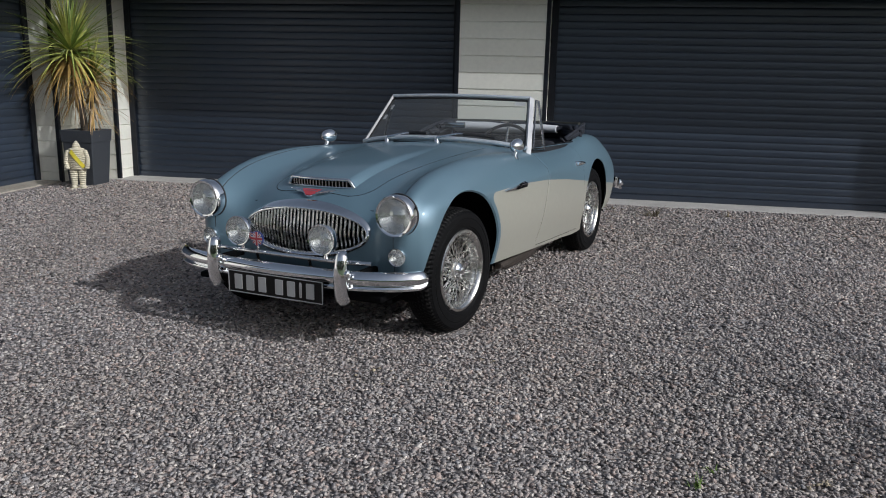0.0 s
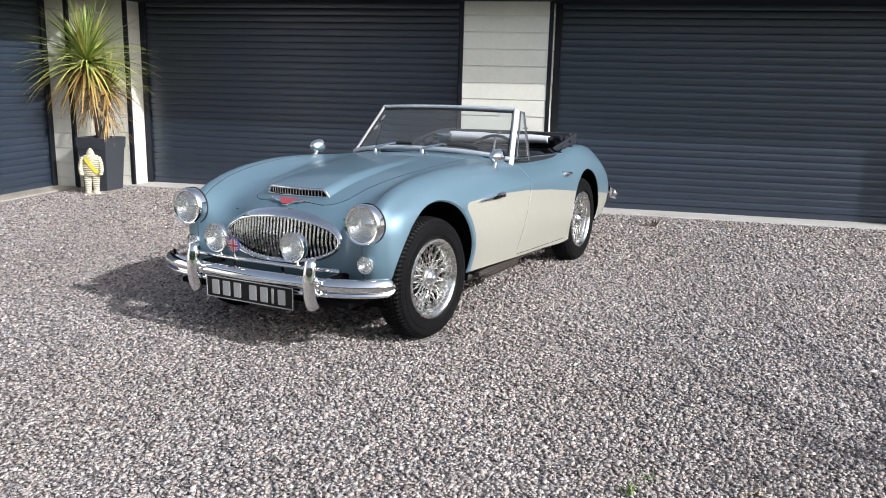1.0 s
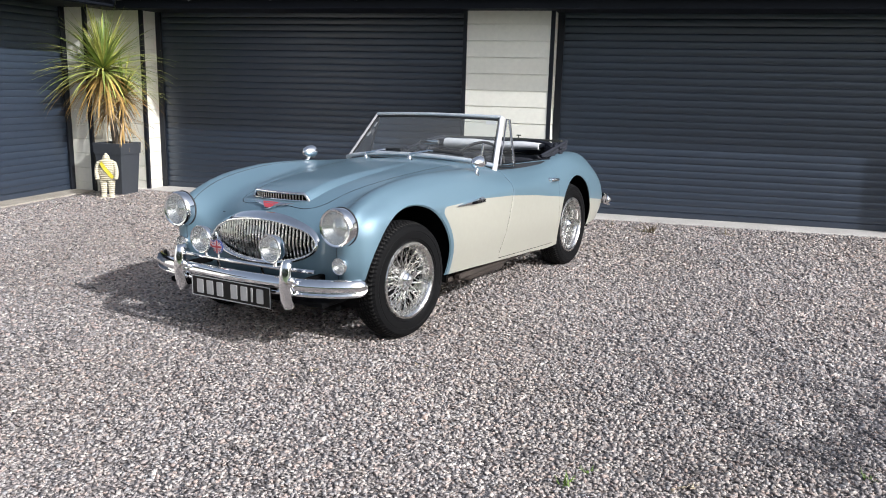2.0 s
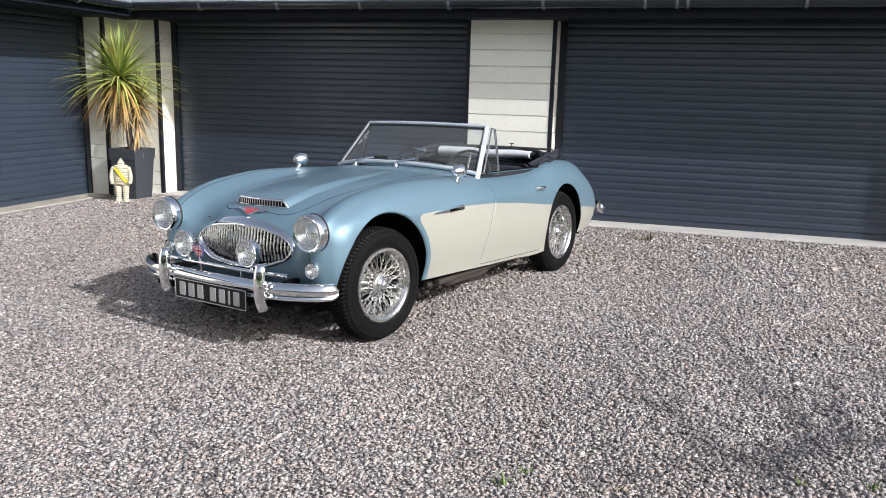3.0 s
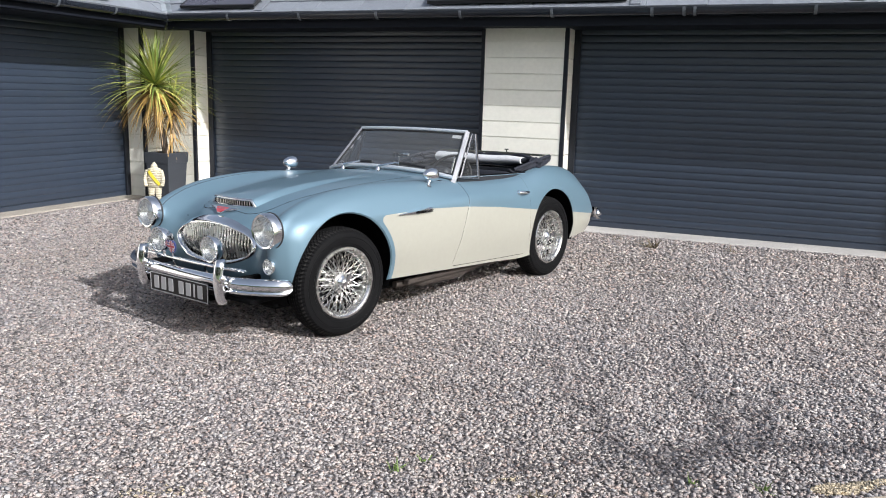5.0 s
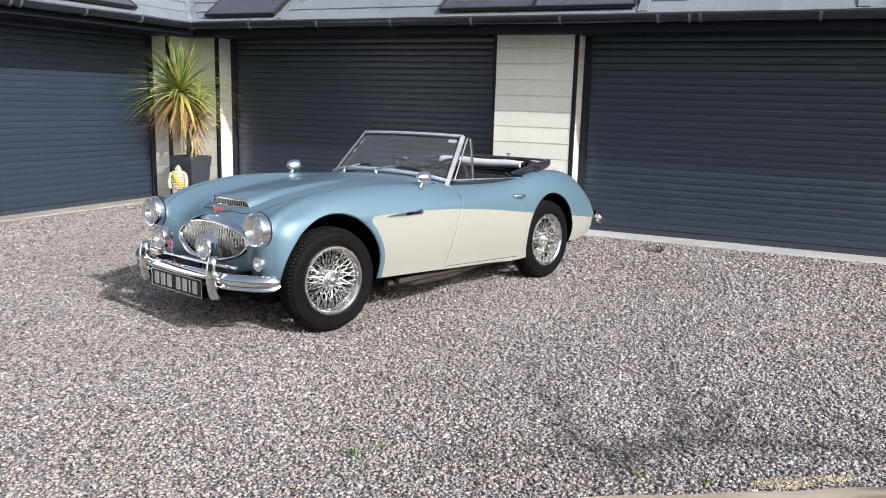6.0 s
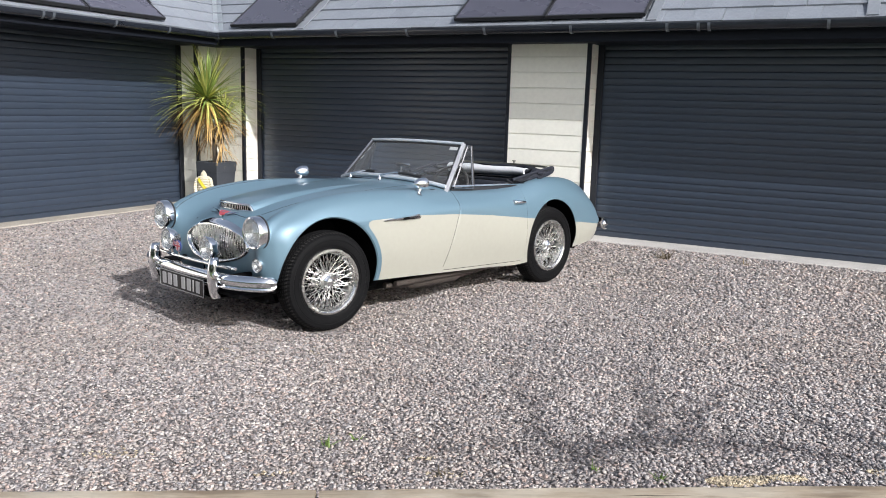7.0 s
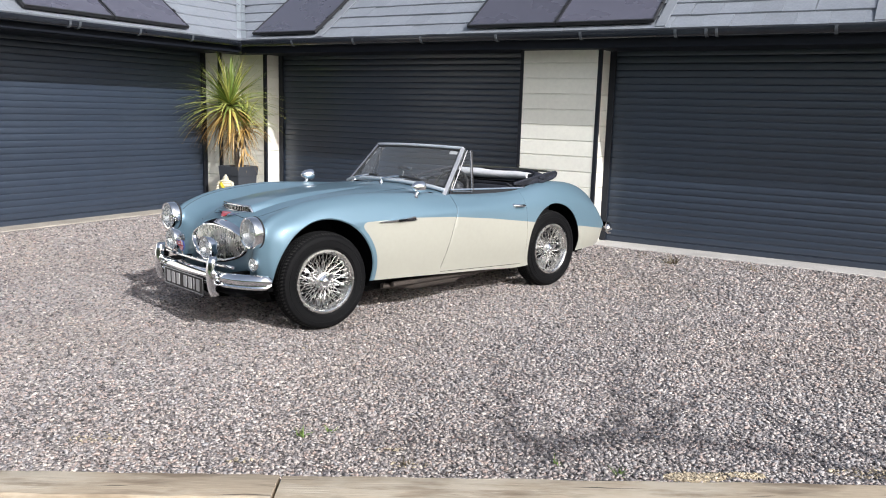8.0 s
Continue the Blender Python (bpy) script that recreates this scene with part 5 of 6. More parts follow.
# ---- folded hood behind the seats ----
M_RAIL = mat("dark_olive_rail", (0.055, 0.055, 0.042), 0.5, var=0.2, scale=10)
hood = part("folded_hood", strip([Vector((-2.44 - 0.09 * math.cos(math.pi / 2 * f), 0.60 * f, 0.964)) for f in (-0.90 + 1.82 * i / 20 for i in range(21))], 0.034, 0.015, Vector((0, 0, 1))), M_RAIL, car, "folded navy hood with pale lining", smooth=True, angle=50)
bm = bmesh.new()
rows = []
for i in range(29):
    f = i / 28
    y = -0.44 + 0.84 * f
    sag = 0.0025 * math.sin(9 * f) + 0.001 * math.sin(23 * f + 1)
    r = 0.044 - 0.013 * f
    rows.append([bm.verts.new((-2.31 - 0.06 * f + r * 1.5 * math.cos(t), y, 0.918 + sag + r * math.sin(t) * (1 + 0.05 * math.sin(14 * f + 2 * t)))) for t in (2 * math.pi * k / 12 for k in range(12))])
for p, q in zip(rows, rows[1:]):
    for j in range(12):
        k = (j + 1) % 12
        bm.faces.new((p[j], p[k], q[k], q[j]))
bm.faces.new(rows[0])
bm.faces.new(rows[-1])
part("hood_lining", bm, M_LINING, hood, "pale grey rolled hood lining", smooth=True, angle=60)
part("roll_end", tube(bmesh.new(), [(-2.37, 0.395, 0.918), (-2.38, 0.44, 0.918)], 0.024, 10), M_TRIMBLACK, hood, smooth=True)
for k in range(9):
    pts = []
    rads = []
    for i in range(33):
        f = -0.94 + 1.88 * i / 32
        a = math.pi / 2 * f
        x = -2.20 - (0.42 - 0.050 * (k % 3)) * math.cos(a) + 0.012 * math.sin(7 * f + k)
        y = (0.625 - 0.03 * (k % 3)) * math.sin(a)
        z = 0.858 + 0.010 * k + 0.008 * math.sin(6 * f + 2.3 * k) + 0.006 * math.sin(17 * f + k)
        pts.append((x, y, z))
        rads.append((0.019 + 0.006 * math.sin(11 * f + 4.1 * k)) * (0.5 if i in (0, 32) else 1))
    part("hood_fold", tube(bmesh.new(), pts, rads, 8), M_NAVY, hood, smooth=True)
rnd = random.Random(11)
for s in (-1, 1):
    # folded irons slanting up to the rail
    for k in range(4 if s > 0 else 1):
        d = 0.013 * k
        p = [(-1.93 - 0.04 * k, s * (0.606 - d * 0.5), 0.880 - d * 0.5), (-2.14, s * (0.612 - d * 0.6), 0.918 - d), (-2.36, s * (0.602 - d * 0.5), 0.950 - d), (-2.50 + d, s * 0.575, 0.960 - d), (-2.555 + d, s * 0.548, 0.944 - d * 0.8), (-2.53 + d, s * 0.556, 0.920 - d * 0.5), (-2.40, s * (0.588 - d * 0.5), 0.905 - d * 0.4), (-2.20, s * (0.604 - d * 0.5), 0.884 - d * 0.3)]
        part("hood_iron", tube(bmesh.new(), [Vector(v) for v in spline(p, 3)], 0.0125 - 0.001 * k, 7), M_TRIMBLACK if k % 2 else M_NAVY, hood, smooth=True)
    # crumpled cloth between the irons and the body
    for k in range(5 if s > 0 else 2):
        f0 = rnd.uniform(0, 0.25)
        pts = [Vector((-2.04 - 0.43 * f, s * (0.585 + rnd.uniform(-0.02, 0.025)), 0.868 + 0.050 * f + rnd.uniform(-0.014, 0.014))) for f in (f0, f0 + 0.2, f0 + 0.4, f0 + 0.6, min(1.0, f0 + 0.8))]
        part("hood_crease", tube(bmesh.new(), pts, [0.010, 0.020, 0.016, 0.021, 0.012], 7), M_NAVY, hood, smooth=True, angle=35)
    part("hood_pivot", tube(bmesh.new(), [(-1.86, s * 0.600, 0.888), (-1.96, s * 0.600, 0.846), (-2.02, s * 0.60, 0.80)], 0.009, 8), M_TRIMBLACK, hood, smooth=True)
part("hood_catch", tube(bmesh.new(), [(-2.53, 0.13, 0.965), (-2.53, 0.13, 0.992)], 0.005, 8), M_RAIL, hood)
part("hood_catch", tube(bmesh.new(), [(-2.53, 0.112, 0.994), (-2.53, 0.148, 0.994)], 0.005, 8), M_RAIL, hood)

# screen stickers
for f0, f1, g0, g1 in ((0.80, 0.93, 0.86, 0.93), (-0.93, -0.89, 0.72, 0.82), (-0.95, -0.90, 0.50, 0.60)):
    bm = bmesh.new()
    o = Vector((-0.004, 0, -0.003))
    bm.faces.new([bm.verts.new(screen(f, g) + o) for f, g in ((f0, g0), (f1, g0), (f1, g1), (f0, g1))])
    part("sticker", bm, M_WHITE, ws, "white paper sticker")

# ---- planter with a cabbage palm ----
M_POT = mat("charcoal_planter", (0.045, 0.050, 0.060), 0.55, var=0.15, scale=5, bump=0.15, bump_scale=80)
M_SOIL = mat("potting_soil", (0.035, 0.026, 0.018), 0.95, var=0.4, scale=20, bump=1.0, bump_scale=60, bump_dist=0.01)
M_LEAF = mat("yellow_green_leaf", (0.44, 0.45, 0.12), 0.5, var=0.30, scale=4, fine=40, vary=0.30)
M_LEAFB = mat("green_leaf", (0.22, 0.30, 0.07), 0.5, var=0.30, scale=4, fine=40, vary=0.30)
M_DEAD = mat("orange_brown_leaf", (0.40, 0.25, 0.075), 0.6, var=0.35, scale=5, fine=40, vary=0.35)
M_STRAW = mat("dry_straw_leaf", (0.45, 0.33, 0.20), 0.75, var=0.3, scale=6, fine=40, vary=0.3)
POT = Vector((-5.255, 8.15, 0.0))


def frustum(bm, h0, h1, z0, z1, bevel=0.0):
    lo = [bm.verts.new((x * h0, y * h0, z0)) for x, y in ((-1, -1), (1, -1), (1, 1), (-1, 1))]
    hi = [bm.verts.new((x * h1, y * h1, z1)) for x, y in ((-1, -1), (1, -1), (1, 1), (-1, 1))]
    bm.faces.new(lo[::-1])
    bm.faces.new(hi)
    for i in range(4):
        j = (i + 1) % 4
        bm.faces.new((lo[i], lo[j], hi[j], hi[i]))
    if bevel:
        bmesh.ops.bevel(bm, geom=bm.edges[:], offset=bevel, segments=2, profile=0.5, affect="EDGES")
    return bm


planter = thing("planter", "tall square charcoal grey planter standing on the gravel", "planter", m=Matrix.Translation(POT))
part("body", frustum(bmesh.new(), 0.150, 0.180, 0.0, 0.49, 0.006), M_POT, planter)
bm = bmesh.new()
lo, hi = 0.188, 0.196
outer0 = [(x * lo, y * lo, 0.485) for x, y in ((-1, -1), (1, -1), (1, 1), (-1, 1))]
outer1 = [(x * hi, y * hi, 0.620) for x, y in ((-1, -1), (1, -1), (1, 1), (-1, 1))]
inner1 = [(x * (hi - 0.03), y * (hi - 0.03), 0.620) for x, y in ((-1, -1), (1, -1), (1, 1), (-1, 1))]
inner0 = [(x * (lo - 0.03), y * (lo - 0.03), 0.50) for x, y in ((-1, -1), (1, -1), (1, 1), (-1, 1))]
loops = [[bm.verts.new(p) for p in ring] for ring in (outer0, outer1, inner1, inner0)]
for p, q in zip(loops, loops[1:] + loops[:1]):
    for i in range(4):
        j = (i + 1) % 4
        bm.faces.new((p[i], p[j], q[j], q[i]))
bmesh.ops.bevel(bm, geom=bm.edges[:], offset=0.004, segments=1, profile=0.5, affect="EDGES")
part("rim", bm, M_POT, planter, "deep raised rim of the planter")
bm = bmesh.new()
bmesh.ops.create_grid(bm, x_segments=12, y_segments=12, size=0.156)
rnd = random.Random(5)
for v in bm.verts:
    v.co.z = 0.575 + rnd.uniform(-0.008, 0.008)
part("soil", bm, M_SOIL, planter, "dark potting soil", smooth=True)

palm = thing("cabbage_palm", "cabbage palm with yellow-green spiky leaves growing in the planter", "palm", m=Matrix.Translation(POT + Vector((0, 0, 0.57))))
trunk_a = [Vector(p) for p in ((0.0, 0.0, 0.0), (-0.02, -0.02, 0.25), (-0.05, -0.05, 0.55), (-0.07, -0.07, 0.90))]
trunk_b = [Vector(p) for p in ((0.03, 0.02, 0.0), (0.08, 0.02, 0.25), (0.12, 0.02, 0.62))]
part("trunk", tube(bmesh.new(), trunk_a, [0.045, 0.038, 0.036, 0.030], 10), M_BARK, palm, smooth=True)
part("side_trunk", tube(bmesh.new(), trunk_b, [0.03, 0.026, 0.022], 10), M_BARK, palm, smooth=True)


def blade_mesh(length, width, rise, turn, sag, rnd, material):
    """A folded strap leaf that leaves the stem at an angle and bends under its weight."""
    n = 8
    bm = bmesh.new()
    d = Vector((math.cos(turn) * math.cos(rise), math.sin(turn) * math.cos(rise), math.sin(rise)))
    side = Vector((-math.sin(turn), math.cos(turn), 0))
    p = Vector((0, 0, 0))
    rows = []
    twist = rnd.uniform(-0.4, 0.4)
    for i in range(n + 1):
        f = i / n
        w = width * (0.55 + 0.45 * math.sin(math.pi * min(1, f * 1.6 + 0.15))) * (1 - f ** 3) * 0.5 + 0.0006
        up = side.cross(d).normalized()
        s2 = (side * math.cos(twist * f) + up * math.sin(twist * f)).normalized()
        rows.append([bm.verts.new(p - s2 * w + up * w * 0.35), bm.verts.new(p), bm.verts.new(p + s2 * w + up * w * 0.35)])
        p = p + d * (length / n)
        d = (d + Vector((0, 0, -sag * (0.3 + f) / n))).normalized()
    for a, b in zip(rows, rows[1:]):
        for j in range(2):
            bm.faces.new((a[j], a[j + 1], b[j + 1], b[j]))
    return finish(bm, "leaf", material, smooth=True, angle=0)


def head(at, count, length, seed, low=-0.5):
    rnd = random.Random(seed)
    for i in range(count):
        f = (i + 0.5) / count
        turn = i * 2.39996 + rnd.uniform(-0.2, 0.2)
        rise = radians(86) - (radians(86) - low) * f ** 0.85 + rnd.uniform(-0.1, 0.1)
        ln = length * rnd.uniform(0.72, 1.05) * (0.85 + 0.25 * math.sin(math.pi * f))
        m_ = M_LEAFB if f < 0.62 and rnd.random() < 0.5 else M_LEAF if f < 0.72 else M_DEAD
        me = blade_mesh(ln, rnd.uniform(0.024, 0.040), rise, turn, rnd.uniform(0.5, 1.3) + 0.8 * f, rnd, m_)
        ob = part("leaf", me, None, palm, "" if f < 0.72 else "orange-brown ageing leaf")
        ob.location = at + Vector((0, 0, 0.10 * (0.5 - f)))


head(trunk_a[-1], 290, 0.82, 21, low=-0.85)
head(trunk_b[-1], 70, 0.55, 22, low=-0.5)
rnd = random.Random(23)
for i in range(120):
    k = rnd.random()
    base = trunk_a[2].lerp(trunk_a[3], rnd.uniform(-0.4, 0.9)) if k < 0.7 else trunk_b[1].lerp(trunk_b[2], rnd.random())
    me = blade_mesh(rnd.uniform(0.30, 0.55), rnd.uniform(0.016, 0.028), rnd.uniform(-1.3, -0.25), rnd.uniform(0, 6.283), rnd.uniform(0.6, 2.0), rnd, M_STRAW if rnd.random() < 0.65 else M_DEAD)
    ob = part("dead_leaf", me, None, palm, "dry hanging straw-coloured leaf")
    ob.location = base

# ---- small plain statue in front of the planter ----
M_STATUE = mat("cream_painted_stone", (0.62, 0.57, 0.44), 0.7, var=0.18, scale=14, fine=80, bump=0.3, bump_scale=90)
M_SASH = mat("yellow_paint", (0.62, 0.52, 0.04), 0.6, var=0.2, scale=20)
bm = bmesh.new()


def blob(c, r, segs=16):
    x = bmesh.ops.create_uvsphere(bm, u_segments=segs, v_segments=10, radius=1)
    bmesh.ops.scale(bm, vec=r, verts=x["verts"])
    bmesh.ops.translate(bm, vec=c, verts=x["verts"])


for i in range(11):
    f = i / 10
    w = 0.066 + 0.034 * math.sin(math.pi * (0.10 + 0.74 * f))
    blob((0, 0, 0.205 + 0.0195 * i), (w, w * 0.84, 0.0165))
for i in range(4):
    blob((0, 0, 0.418 + 0.017 * i), (0.046 - 0.003 * i * i, 0.044 - 0.003 * i * i, 0.016))
for s in (-1, 1):
    for i in range(8):
        blob((s * 0.042, 0, 0.045 + 0.0215 * i), (0.033 + 0.0022 * i, 0.035, 0.0150), 12)
    blob((s * 0.044, -0.022, 0.020), (0.034, 0.055, 0.022), 12)
    for i in range(9):
        f = i / 8
        blob((s * (0.086 + 0.022 * math.sin(math.pi * f * 0.8)), -0.012 - 0.030 * f, 0.380 - 0.0205 * i), (0.027, 0.031, 0.0165), 12)
box(bm, -0.085, 0.085, -0.075, 0.075, 0.0, 0.012, bevel=0.004)
k0 = len(bm.faces)
bm.faces.ensure_lookup_table()
for i in range(9):
    f = i / 8
    x = -0.055 + 0.125 * f
    z = 0.385 - 0.165 * f
    w = 0.066 + 0.034 * math.sin(math.pi * (0.10 + 0.74 * (z - 0.205) / 0.195))
    y = -0.82 * math.sqrt(max(0.0, w * w - x * x * 0.75)) - 0.006
    a = [bm.verts.new((x - 0.013, y + dy, z - 0.013 - 0.0)) for dy in (0.0,)] + [bm.verts.new((x + 0.013, y, z + 0.017))]
    if i:
        face = bm.faces.new((prev[0], a[0], a[1], prev[1]))
        face.material_index = 1
    prev = a
statue = new("garden_statue", finish(bm, "garden_statue", [M_STATUE, M_SASH], smooth=True, angle=60))
statue.matrix_basis = pose(-5.15, 7.80, 0.0, 0, 0, 30) @ Matrix.Diagonal((1.0, 1.0, 1.08, 1.0))
tagged(statue, "small plump cream stone statue with a yellow sash", "statue")

# ---- weeds in the gravel ----
M_WEED = mat("weed_blade", (0.13, 0.20, 0.04), 0.6, var=0.3, scale=20, vary=0.4)
M_DRYWEED = mat("dry_weed_blade", (0.15, 0.12, 0.075), 0.8, var=0.3, scale=20, vary=0.3)


def weed(x, y, size, count, seed, material, label):
    rnd = random.Random(seed)
    t = thing("weed_tuft", label, "weed", "weeds in the gravel", m=Matrix.Translation((x, y, 0.004)))
    for i in range(count):
        me = blade_mesh(size * rnd.uniform(0.5, 1.1), size * 0.11, rnd.uniform(0.25, 1.3), rnd.uniform(0, 6.28), rnd.uniform(0.3, 1.6), rnd, material)
        ob = part("blade", me, None, t)
        ob.location = (rnd.uniform(-size, size) * 0.35, rnd.uniform(-size, size) * 0.35, 0)


GREEN = "small green weed tuft growing through the gravel"
DRY = "dry brown weed tuft growing through the gravel"
weed(0.785, 2.515, 0.055, 14, 31, M_WEED, GREEN)
weed(0.855, 2.63, 0.045, 9, 32, M_WEED, GREEN)
weed(1.868, 2.89, 0.045, 12, 33, M_WEED, GREEN)
weed(2.127, 2.94, 0.055, 14, 34, M_WEED, GREEN)
weed(0.997, 7.93, 0.16, 16, 35, M_DRYWEED, DRY)
weed(1.76, 8.06, 0.10, 12, 36, M_DRYWEED, DRY)
weed(0.62, 8.22, 0.09, 10, 37, M_DRYWEED, DRY)
weed(1.344, 2.53, 0.05, 10, 38, M_DRYWEED, DRY)

# ---- tree beside the yard that throws its branching shadow on the gravel ----
M_TWIGLEAF = mat("tree_leaf", (0.07, 0.12, 0.03), 0.6, var=0.4, scale=6, vary=0.4, island=True)
tree = thing("yard_tree", "young tree with thin spreading limbs beside the gravel", "tree", m=Matrix.Translation((6.9, 2.2, 0)))
rnd = random.Random(41)
stem = [Vector(p) for p in ((0, 0, 0.0), (0.03, 0.02, 0.9), (0.0, 0.03, 1.7), (-0.02, 0.03, 2.3), (0.08, 0.1, 3.1))]
part("trunk", tube(bmesh.new(), stem, [0.085, 0.07, 0.06, 0.05, 0.02], 12), M_BARK, tree, smooth=True)
BOUGHS = [
    (((-0.02, 0.03, 2.25), (-0.67, 0.04, 2.42), (-0.96, -0.09, 2.48), (-1.35, -0.38, 2.52), (-1.75, -0.70, 2.54), (-2.13, -0.96, 2.50)), 170, 0.06),
    (((-1.56, -0.60, 2.53), (-1.62, -0.54, 2.56), (-1.63, -0.27, 2.66), (-1.74, -0.07, 2.74), (-1.83, 0.25, 2.80)), 80, 0.09),
    (((-1.27, -0.40, 2.52), (-1.18, 0.02, 2.60), (-1.18, 0.26, 2.70), (-1.19, 0.64, 2.75)), 60, 0.09),
    (((-1.34, -0.41, 2.51), (-1.47, -0.59, 2.50), (-1.57, -0.77, 2.46)), 50, 0.06),
    (((-1.15, -0.25, 2.50), (-0.97, 0.04, 2.62), (-0.72, 0.54, 2.72)), 45, 0.09)]
bm = bmesh.new()
for pts, leaves, spread in BOUGHS:
    v = [Vector(p) for p in pts]
    n = len(v) - 1
    part("limb", tube(bmesh.new(), v, [0.030 - 0.022 * i / n for i in range(n + 1)], 8), M_BARK, tree, smooth=True)
    for k in range(leaves):
        f = rnd.uniform(0.1, 1.0) * n
        i = min(n - 1, int(f))
        p = v[i].lerp(v[i + 1], f - i) + Vector((rnd.gauss(0, spread), rnd.gauss(0, spread), rnd.gauss(0, spread * 0.8)))
        a = Vector((rnd.gauss(0, 1), rnd.gauss(0, 1), rnd.gauss(0, 1))).normalized()
        b = a.orthogonal().normalized()
        w = rnd.uniform(0.016, 0.034)
        bm.faces.new([bm.verts.new(p + a * w), bm.verts.new(p + b * w * 0.5), bm.verts.new(p - a * w), bm.verts.new(p - b * w * 0.5)])
part("crown", bm, M_TWIGLEAF, tree, "sparse small green leaves")

# unseen hedge added behind the lawn, for reflections in chrome and glass
bm = bmesh.new()
rnd = random.Random(43)
for k in range(11000):
    x = rnd.uniform(-14, 16)
    top_z = 3.0 + 0.35 * math.sin(x * 0.9) + 0.2 * math.sin(x * 2.3)
    z = rnd.uniform(0, top_z)
    p = Vector((x, -9 + rnd.uniform(-0.5, 0.5) * (1.3 - 0.3 * z), z))
    a = Vector((rnd.gauss(0, 1), rnd.gauss(0, 1), rnd.gauss(0, 1))).normalized()
    b = a.orthogonal().normalized()
    s = rnd.uniform(0.10, 0.20)
    bm.faces.new([bm.verts.new(p + a * s), bm.verts.new(p + b * s * 0.6), bm.verts.new(p - a * s), bm.verts.new(p - b * s * 0.6)])
tagged(new("garden_hedge", finish(bm, "garden_hedge", M_LEAFG)), "added unseen dark green hedge behind the lawn, for reflections", "hedge", kind="stuff")

# ---- roof slates: courses along the eaves, each slate a piece ----
SL_W, SL_E = 0.29, 0.250


def slate_mesh():
    bm = bmesh.new()
    box(bm, -SL_W / 2 + 0.0009, SL_W / 2 - 0.0009, 0.0, SL_E * 1.3, -0.011, 0.009, bevel=0.0015)
    return finish(bm, "slate", M_SLATE)


SLATE = slate_mesh()


def slates(parent, x0, x1, courses, skip, seed):
    rnd = random.Random(seed)
    for c in range(courses):
        x = x0 + (SL_W / 2 if c % 2 else 0)
        while x < x1:
            s0 = -0.03 + c * SL_E
            if not skip(x, s0):
                ob = new("slate", SLATE)
                ob.parent = parent
                ob.matrix_basis = pose(x + rnd.uniform(-0.002, 0.002), s0 + rnd.uniform(-0.003, 0.003), 0.014 + rnd.uniform(-0.001, 0.002), -4.3 + rnd.uniform(-0.7, 0.8), 0, rnd.uniform(-0.35, 0.35))
            x += SL_W


CP = math.cos(PITCH)
slates(roof_back, -0.9, 9.4, 6, lambda x, s0: x < -s0 * CP - 0.1, 51)
slates(roof_side, -4.6, 0.9, 6, lambda x, s0: x > s0 * CP + 0.1, 52)

# ---- loose gravel: crushed stones lying on the bed ----
rng = np.random.default_rng(7)
BLOCK_V = np.array([(x, y, z) for x in (-1, 1) for y in (-1, 1) for z in (-1, 1)], float) * 0.66
BLOCK_F = np.array([(0, 1, 3), (0, 3, 2), (4, 6, 7), (4, 7, 5), (0, 4, 5), (0, 5, 1), (2, 3, 7), (2, 7, 6), (0, 2, 6), (0, 6, 4), (1, 5, 7), (1, 7, 3)])
OCT_V = np.array([(1, 0, 0), (-1, 0, 0), (0, 1, 0), (0, -1, 0), (0, 0, 1), (0, 0, -1)], float)
OCT_F = np.array([(0, 2, 4), (2, 1, 4), (1, 3, 4), (3, 0, 4), (2, 0, 5), (1, 2, 5), (3, 1, 5), (0, 3, 5)])


def stones(name, points, low, high, shape_v, shape_f, label, material, lift=0.0):
    n = len(points)
    k = len(shape_v)
    size = rng.uniform(low, high, n) * np.where(rng.random(n) < 0.12, 1.35, 1.0)
    stretch = np.stack([rng.uniform(0.95, 1.55, n), rng.uniform(0.70, 1.08, n), rng.uniform(0.26, 0.56, n)], 1)
    v = shape_v[None] * (1 + rng.uniform(-0.38, 0.30, (n, k, 3)))
    v = v * stretch[:, None, :] * size[:, None, None] * 0.5
    t1, t2, t3 = rng.normal(0, 0.29, n), rng.normal(0, 0.29, n), rng.uniform(0, 2 * np.pi, n)
    for a, b, t in ((1, 2, t1), (0, 2, t2), (0, 1, t3)):
        c, s = np.cos(t)[:, None], np.sin(t)[:, None]
        va, vb = v[:, :, a].copy(), v[:, :, b].copy()
        v[:, :, a], v[:, :, b] = va * c - vb * s, va * s + vb * c
    v[:, :, 0] += points[:, 0:1]
    v[:, :, 1] += points[:, 1:2]
    v[:, :, 2] += (lift + size * 0.14 + rng.uniform(-0.003, 0.007, n))[:, None]
    f = (shape_f[None] + (np.arange(n) * k)[:, None, None]).reshape(-1, 3)
    me = bpy.data.meshes.new(name)
    me.vertices.add(n * k)
    me.vertices.foreach_set("co", v.reshape(-1))
    me.loops.add(f.size)
    me.loops.foreach_set("vertex_index", f.reshape(-1).astype(np.int32))
    me.polygons.add(len(f))
    me.polygons.foreach_set("loop_start", np.arange(0, f.size, 3, dtype=np.int32))
    me.update()
    me.materials.append(material)
    return tagged(new(name, me), label, "gravel", kind="stuff")


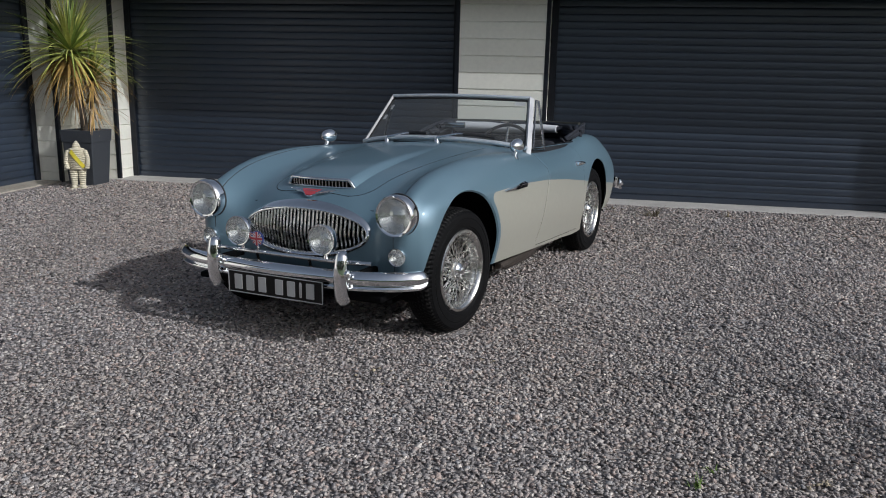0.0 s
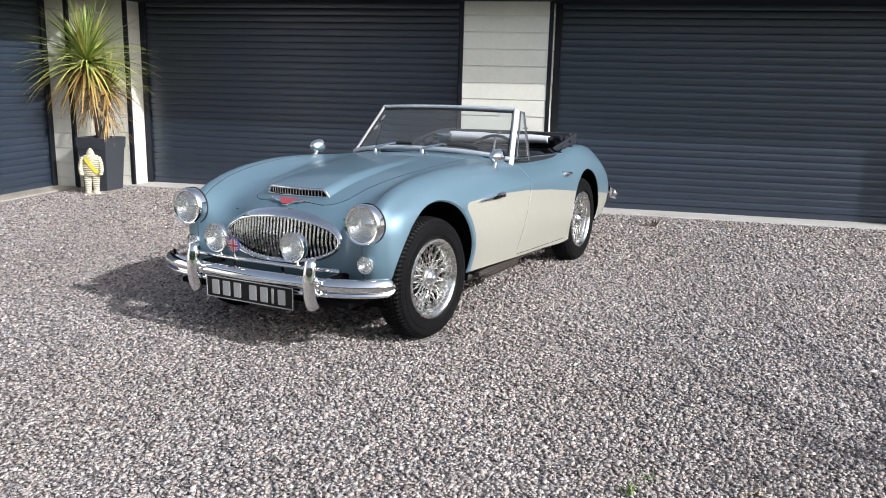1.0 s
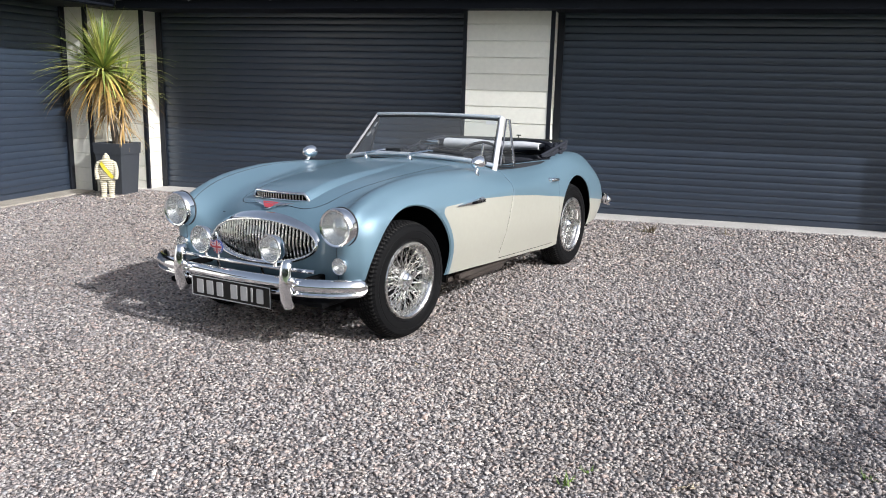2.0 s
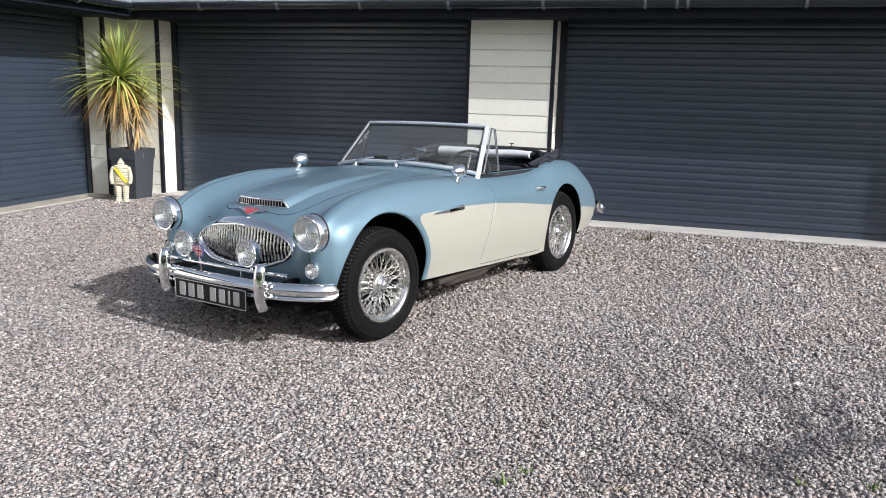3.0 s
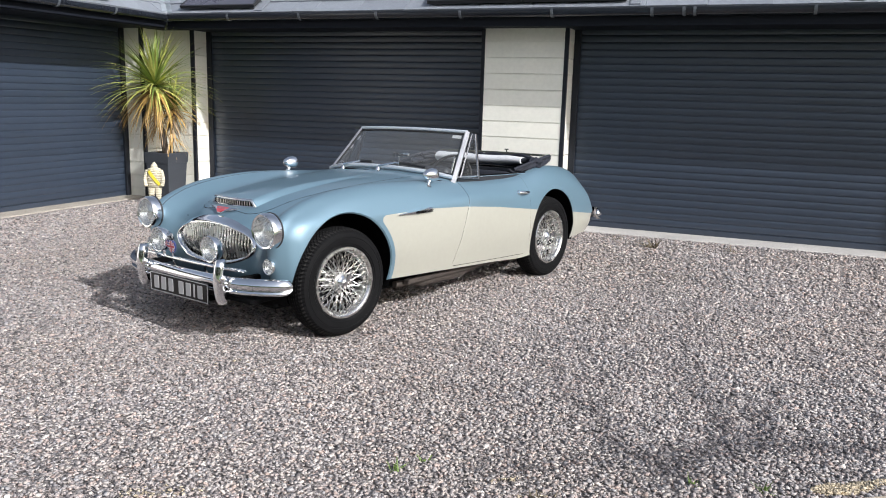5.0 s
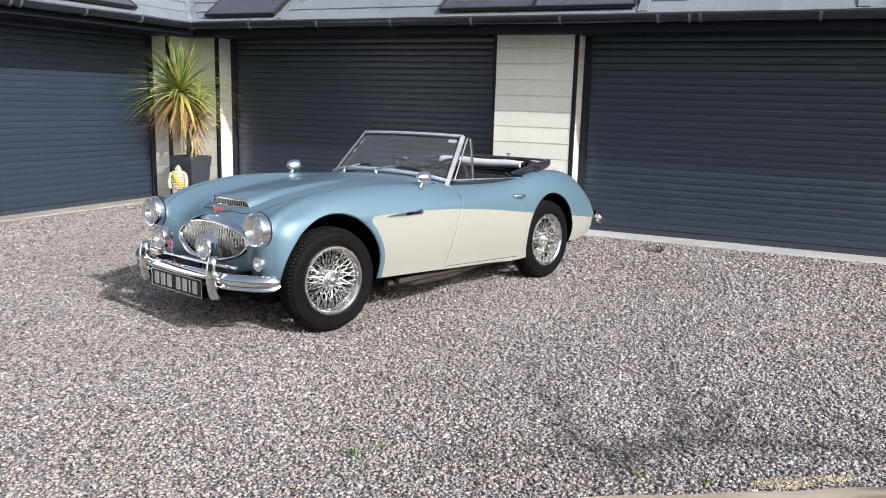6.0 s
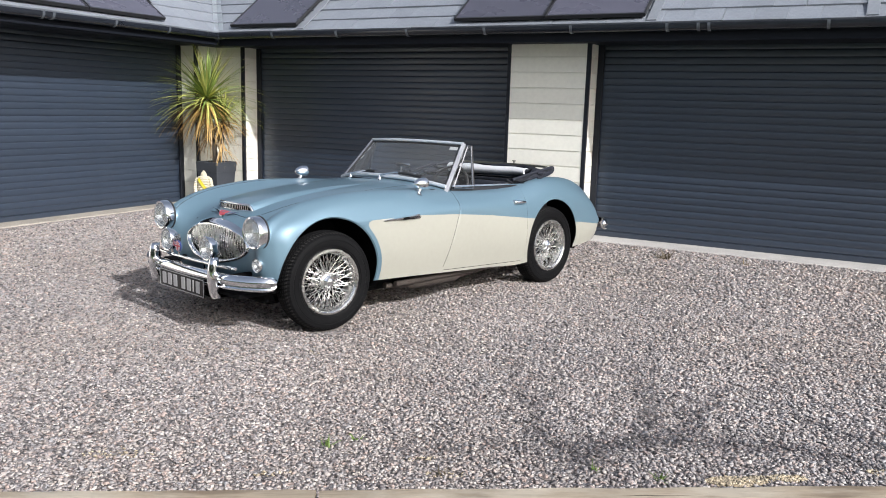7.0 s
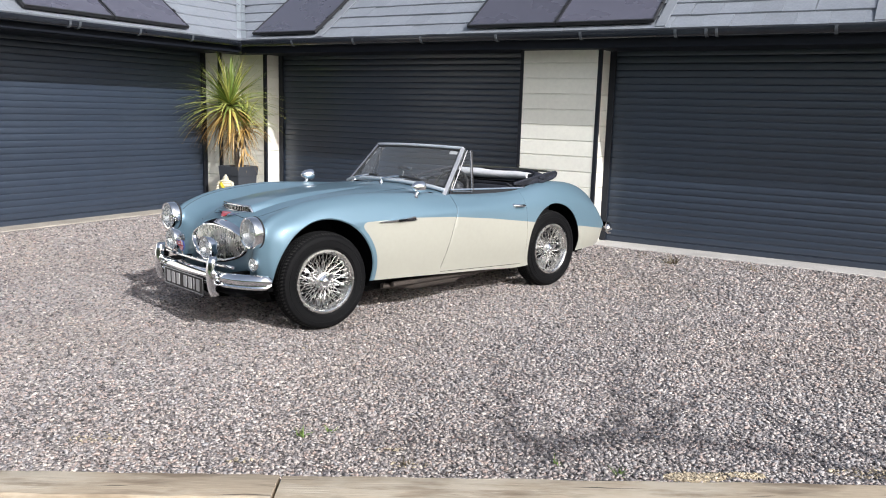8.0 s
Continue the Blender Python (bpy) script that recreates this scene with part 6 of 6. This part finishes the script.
def scatter(x0, x1, y0, y1, per_m2):
    n = int((x1 - x0) * (y1 - y0) * per_m2)
    p = np.stack([rng.uniform(x0, x1, n), rng.uniform(y0, y1, n)], 1)
    side = (p[:, 0] - EDGE_A.x) * -EDGE_DIR.y + (p[:, 1] - EDGE_A.y) * EDGE_DIR.x
    # none under the tyres
    sunk = np.ones(n, bool)
    for u in (0.0, -WB):
        for v in (-0.63, 0.63):
            c = CAR @ Vector((u, v, 0))
            sunk &= np.hypot(p[:, 0] - c.x, p[:, 1] - c.y) > 0.15
    return p[(side > 0.004) & sunk]


near = scatter(-2.0, 3.7, 1.2, 3.9, 6800)
stones("gravel_near", near, 0.0100, 0.0215, BLOCK_V, BLOCK_F, "loose crushed grey and pinkish gravel stones", M_STONE)
mid = np.concatenate([scatter(-4.2, -2.0, 1.9, 6.2, 3100), scatter(-2.0, 4.2, 3.9, 6.2, 3600), scatter(3.7, 4.2, 3.0, 3.9, 2600)])
stones("gravel_middle", mid, 0.012, 0.023, BLOCK_V, BLOCK_F, "crushed grey gravel stones further off", M_STONE)
far = np.concatenate([scatter(-5.5, 5.0, 6.2, 8.5, 1800), scatter(-5.5, -4.2, 3.0, 6.2, 1800)])
stones("gravel_far", far, 0.017, 0.029, BLOCK_V, BLOCK_F, "grey gravel stones near the garage doors", M_STONE)

# ochre stones and grit washed up against the timber
M_OCHRE = mat("ochre_grit", (0.46, 0.385, 0.275), 0.9, var=0.3, scale=30, vary=0.35, island=True)
p = []
for cx, cy, r, n in ((2.395, 3.085, 0.075, 900), (2.575, 3.228, 0.045, 420), (2.48, 3.16, 0.05, 160), (3.02, 3.56, 0.11, 150), (0.10, 1.985, 0.09, 70), (0.77, 2.17, 0.05, 22), (1.20, 2.60, 0.035, 22), (1.36, 2.53, 0.06, 26), (-0.30, 3.3, 0.25, 22)):
    a, q = rng.uniform(0, 6.283, n), np.sqrt(rng.random(n)) * r
    dx, dy = q * np.cos(a) * 1.7, q * np.sin(a) * 0.5
    p.append(np.stack([cx + dx * EDGE_DIR.x - dy * EDGE_DIR.y, cy + dx * EDGE_DIR.y + dy * EDGE_DIR.x], 1))
p = np.concatenate(p)
side = (p[:, 0] - EDGE_A.x) * -EDGE_DIR.y + (p[:, 1] - EDGE_A.y) * EDGE_DIR.x
stones("gravel_ochre", p[side > 0.004], 0.008, 0.018, OCT_V, OCT_F, "ochre grit washed against the timber edging", M_OCHRE, lift=0.006)
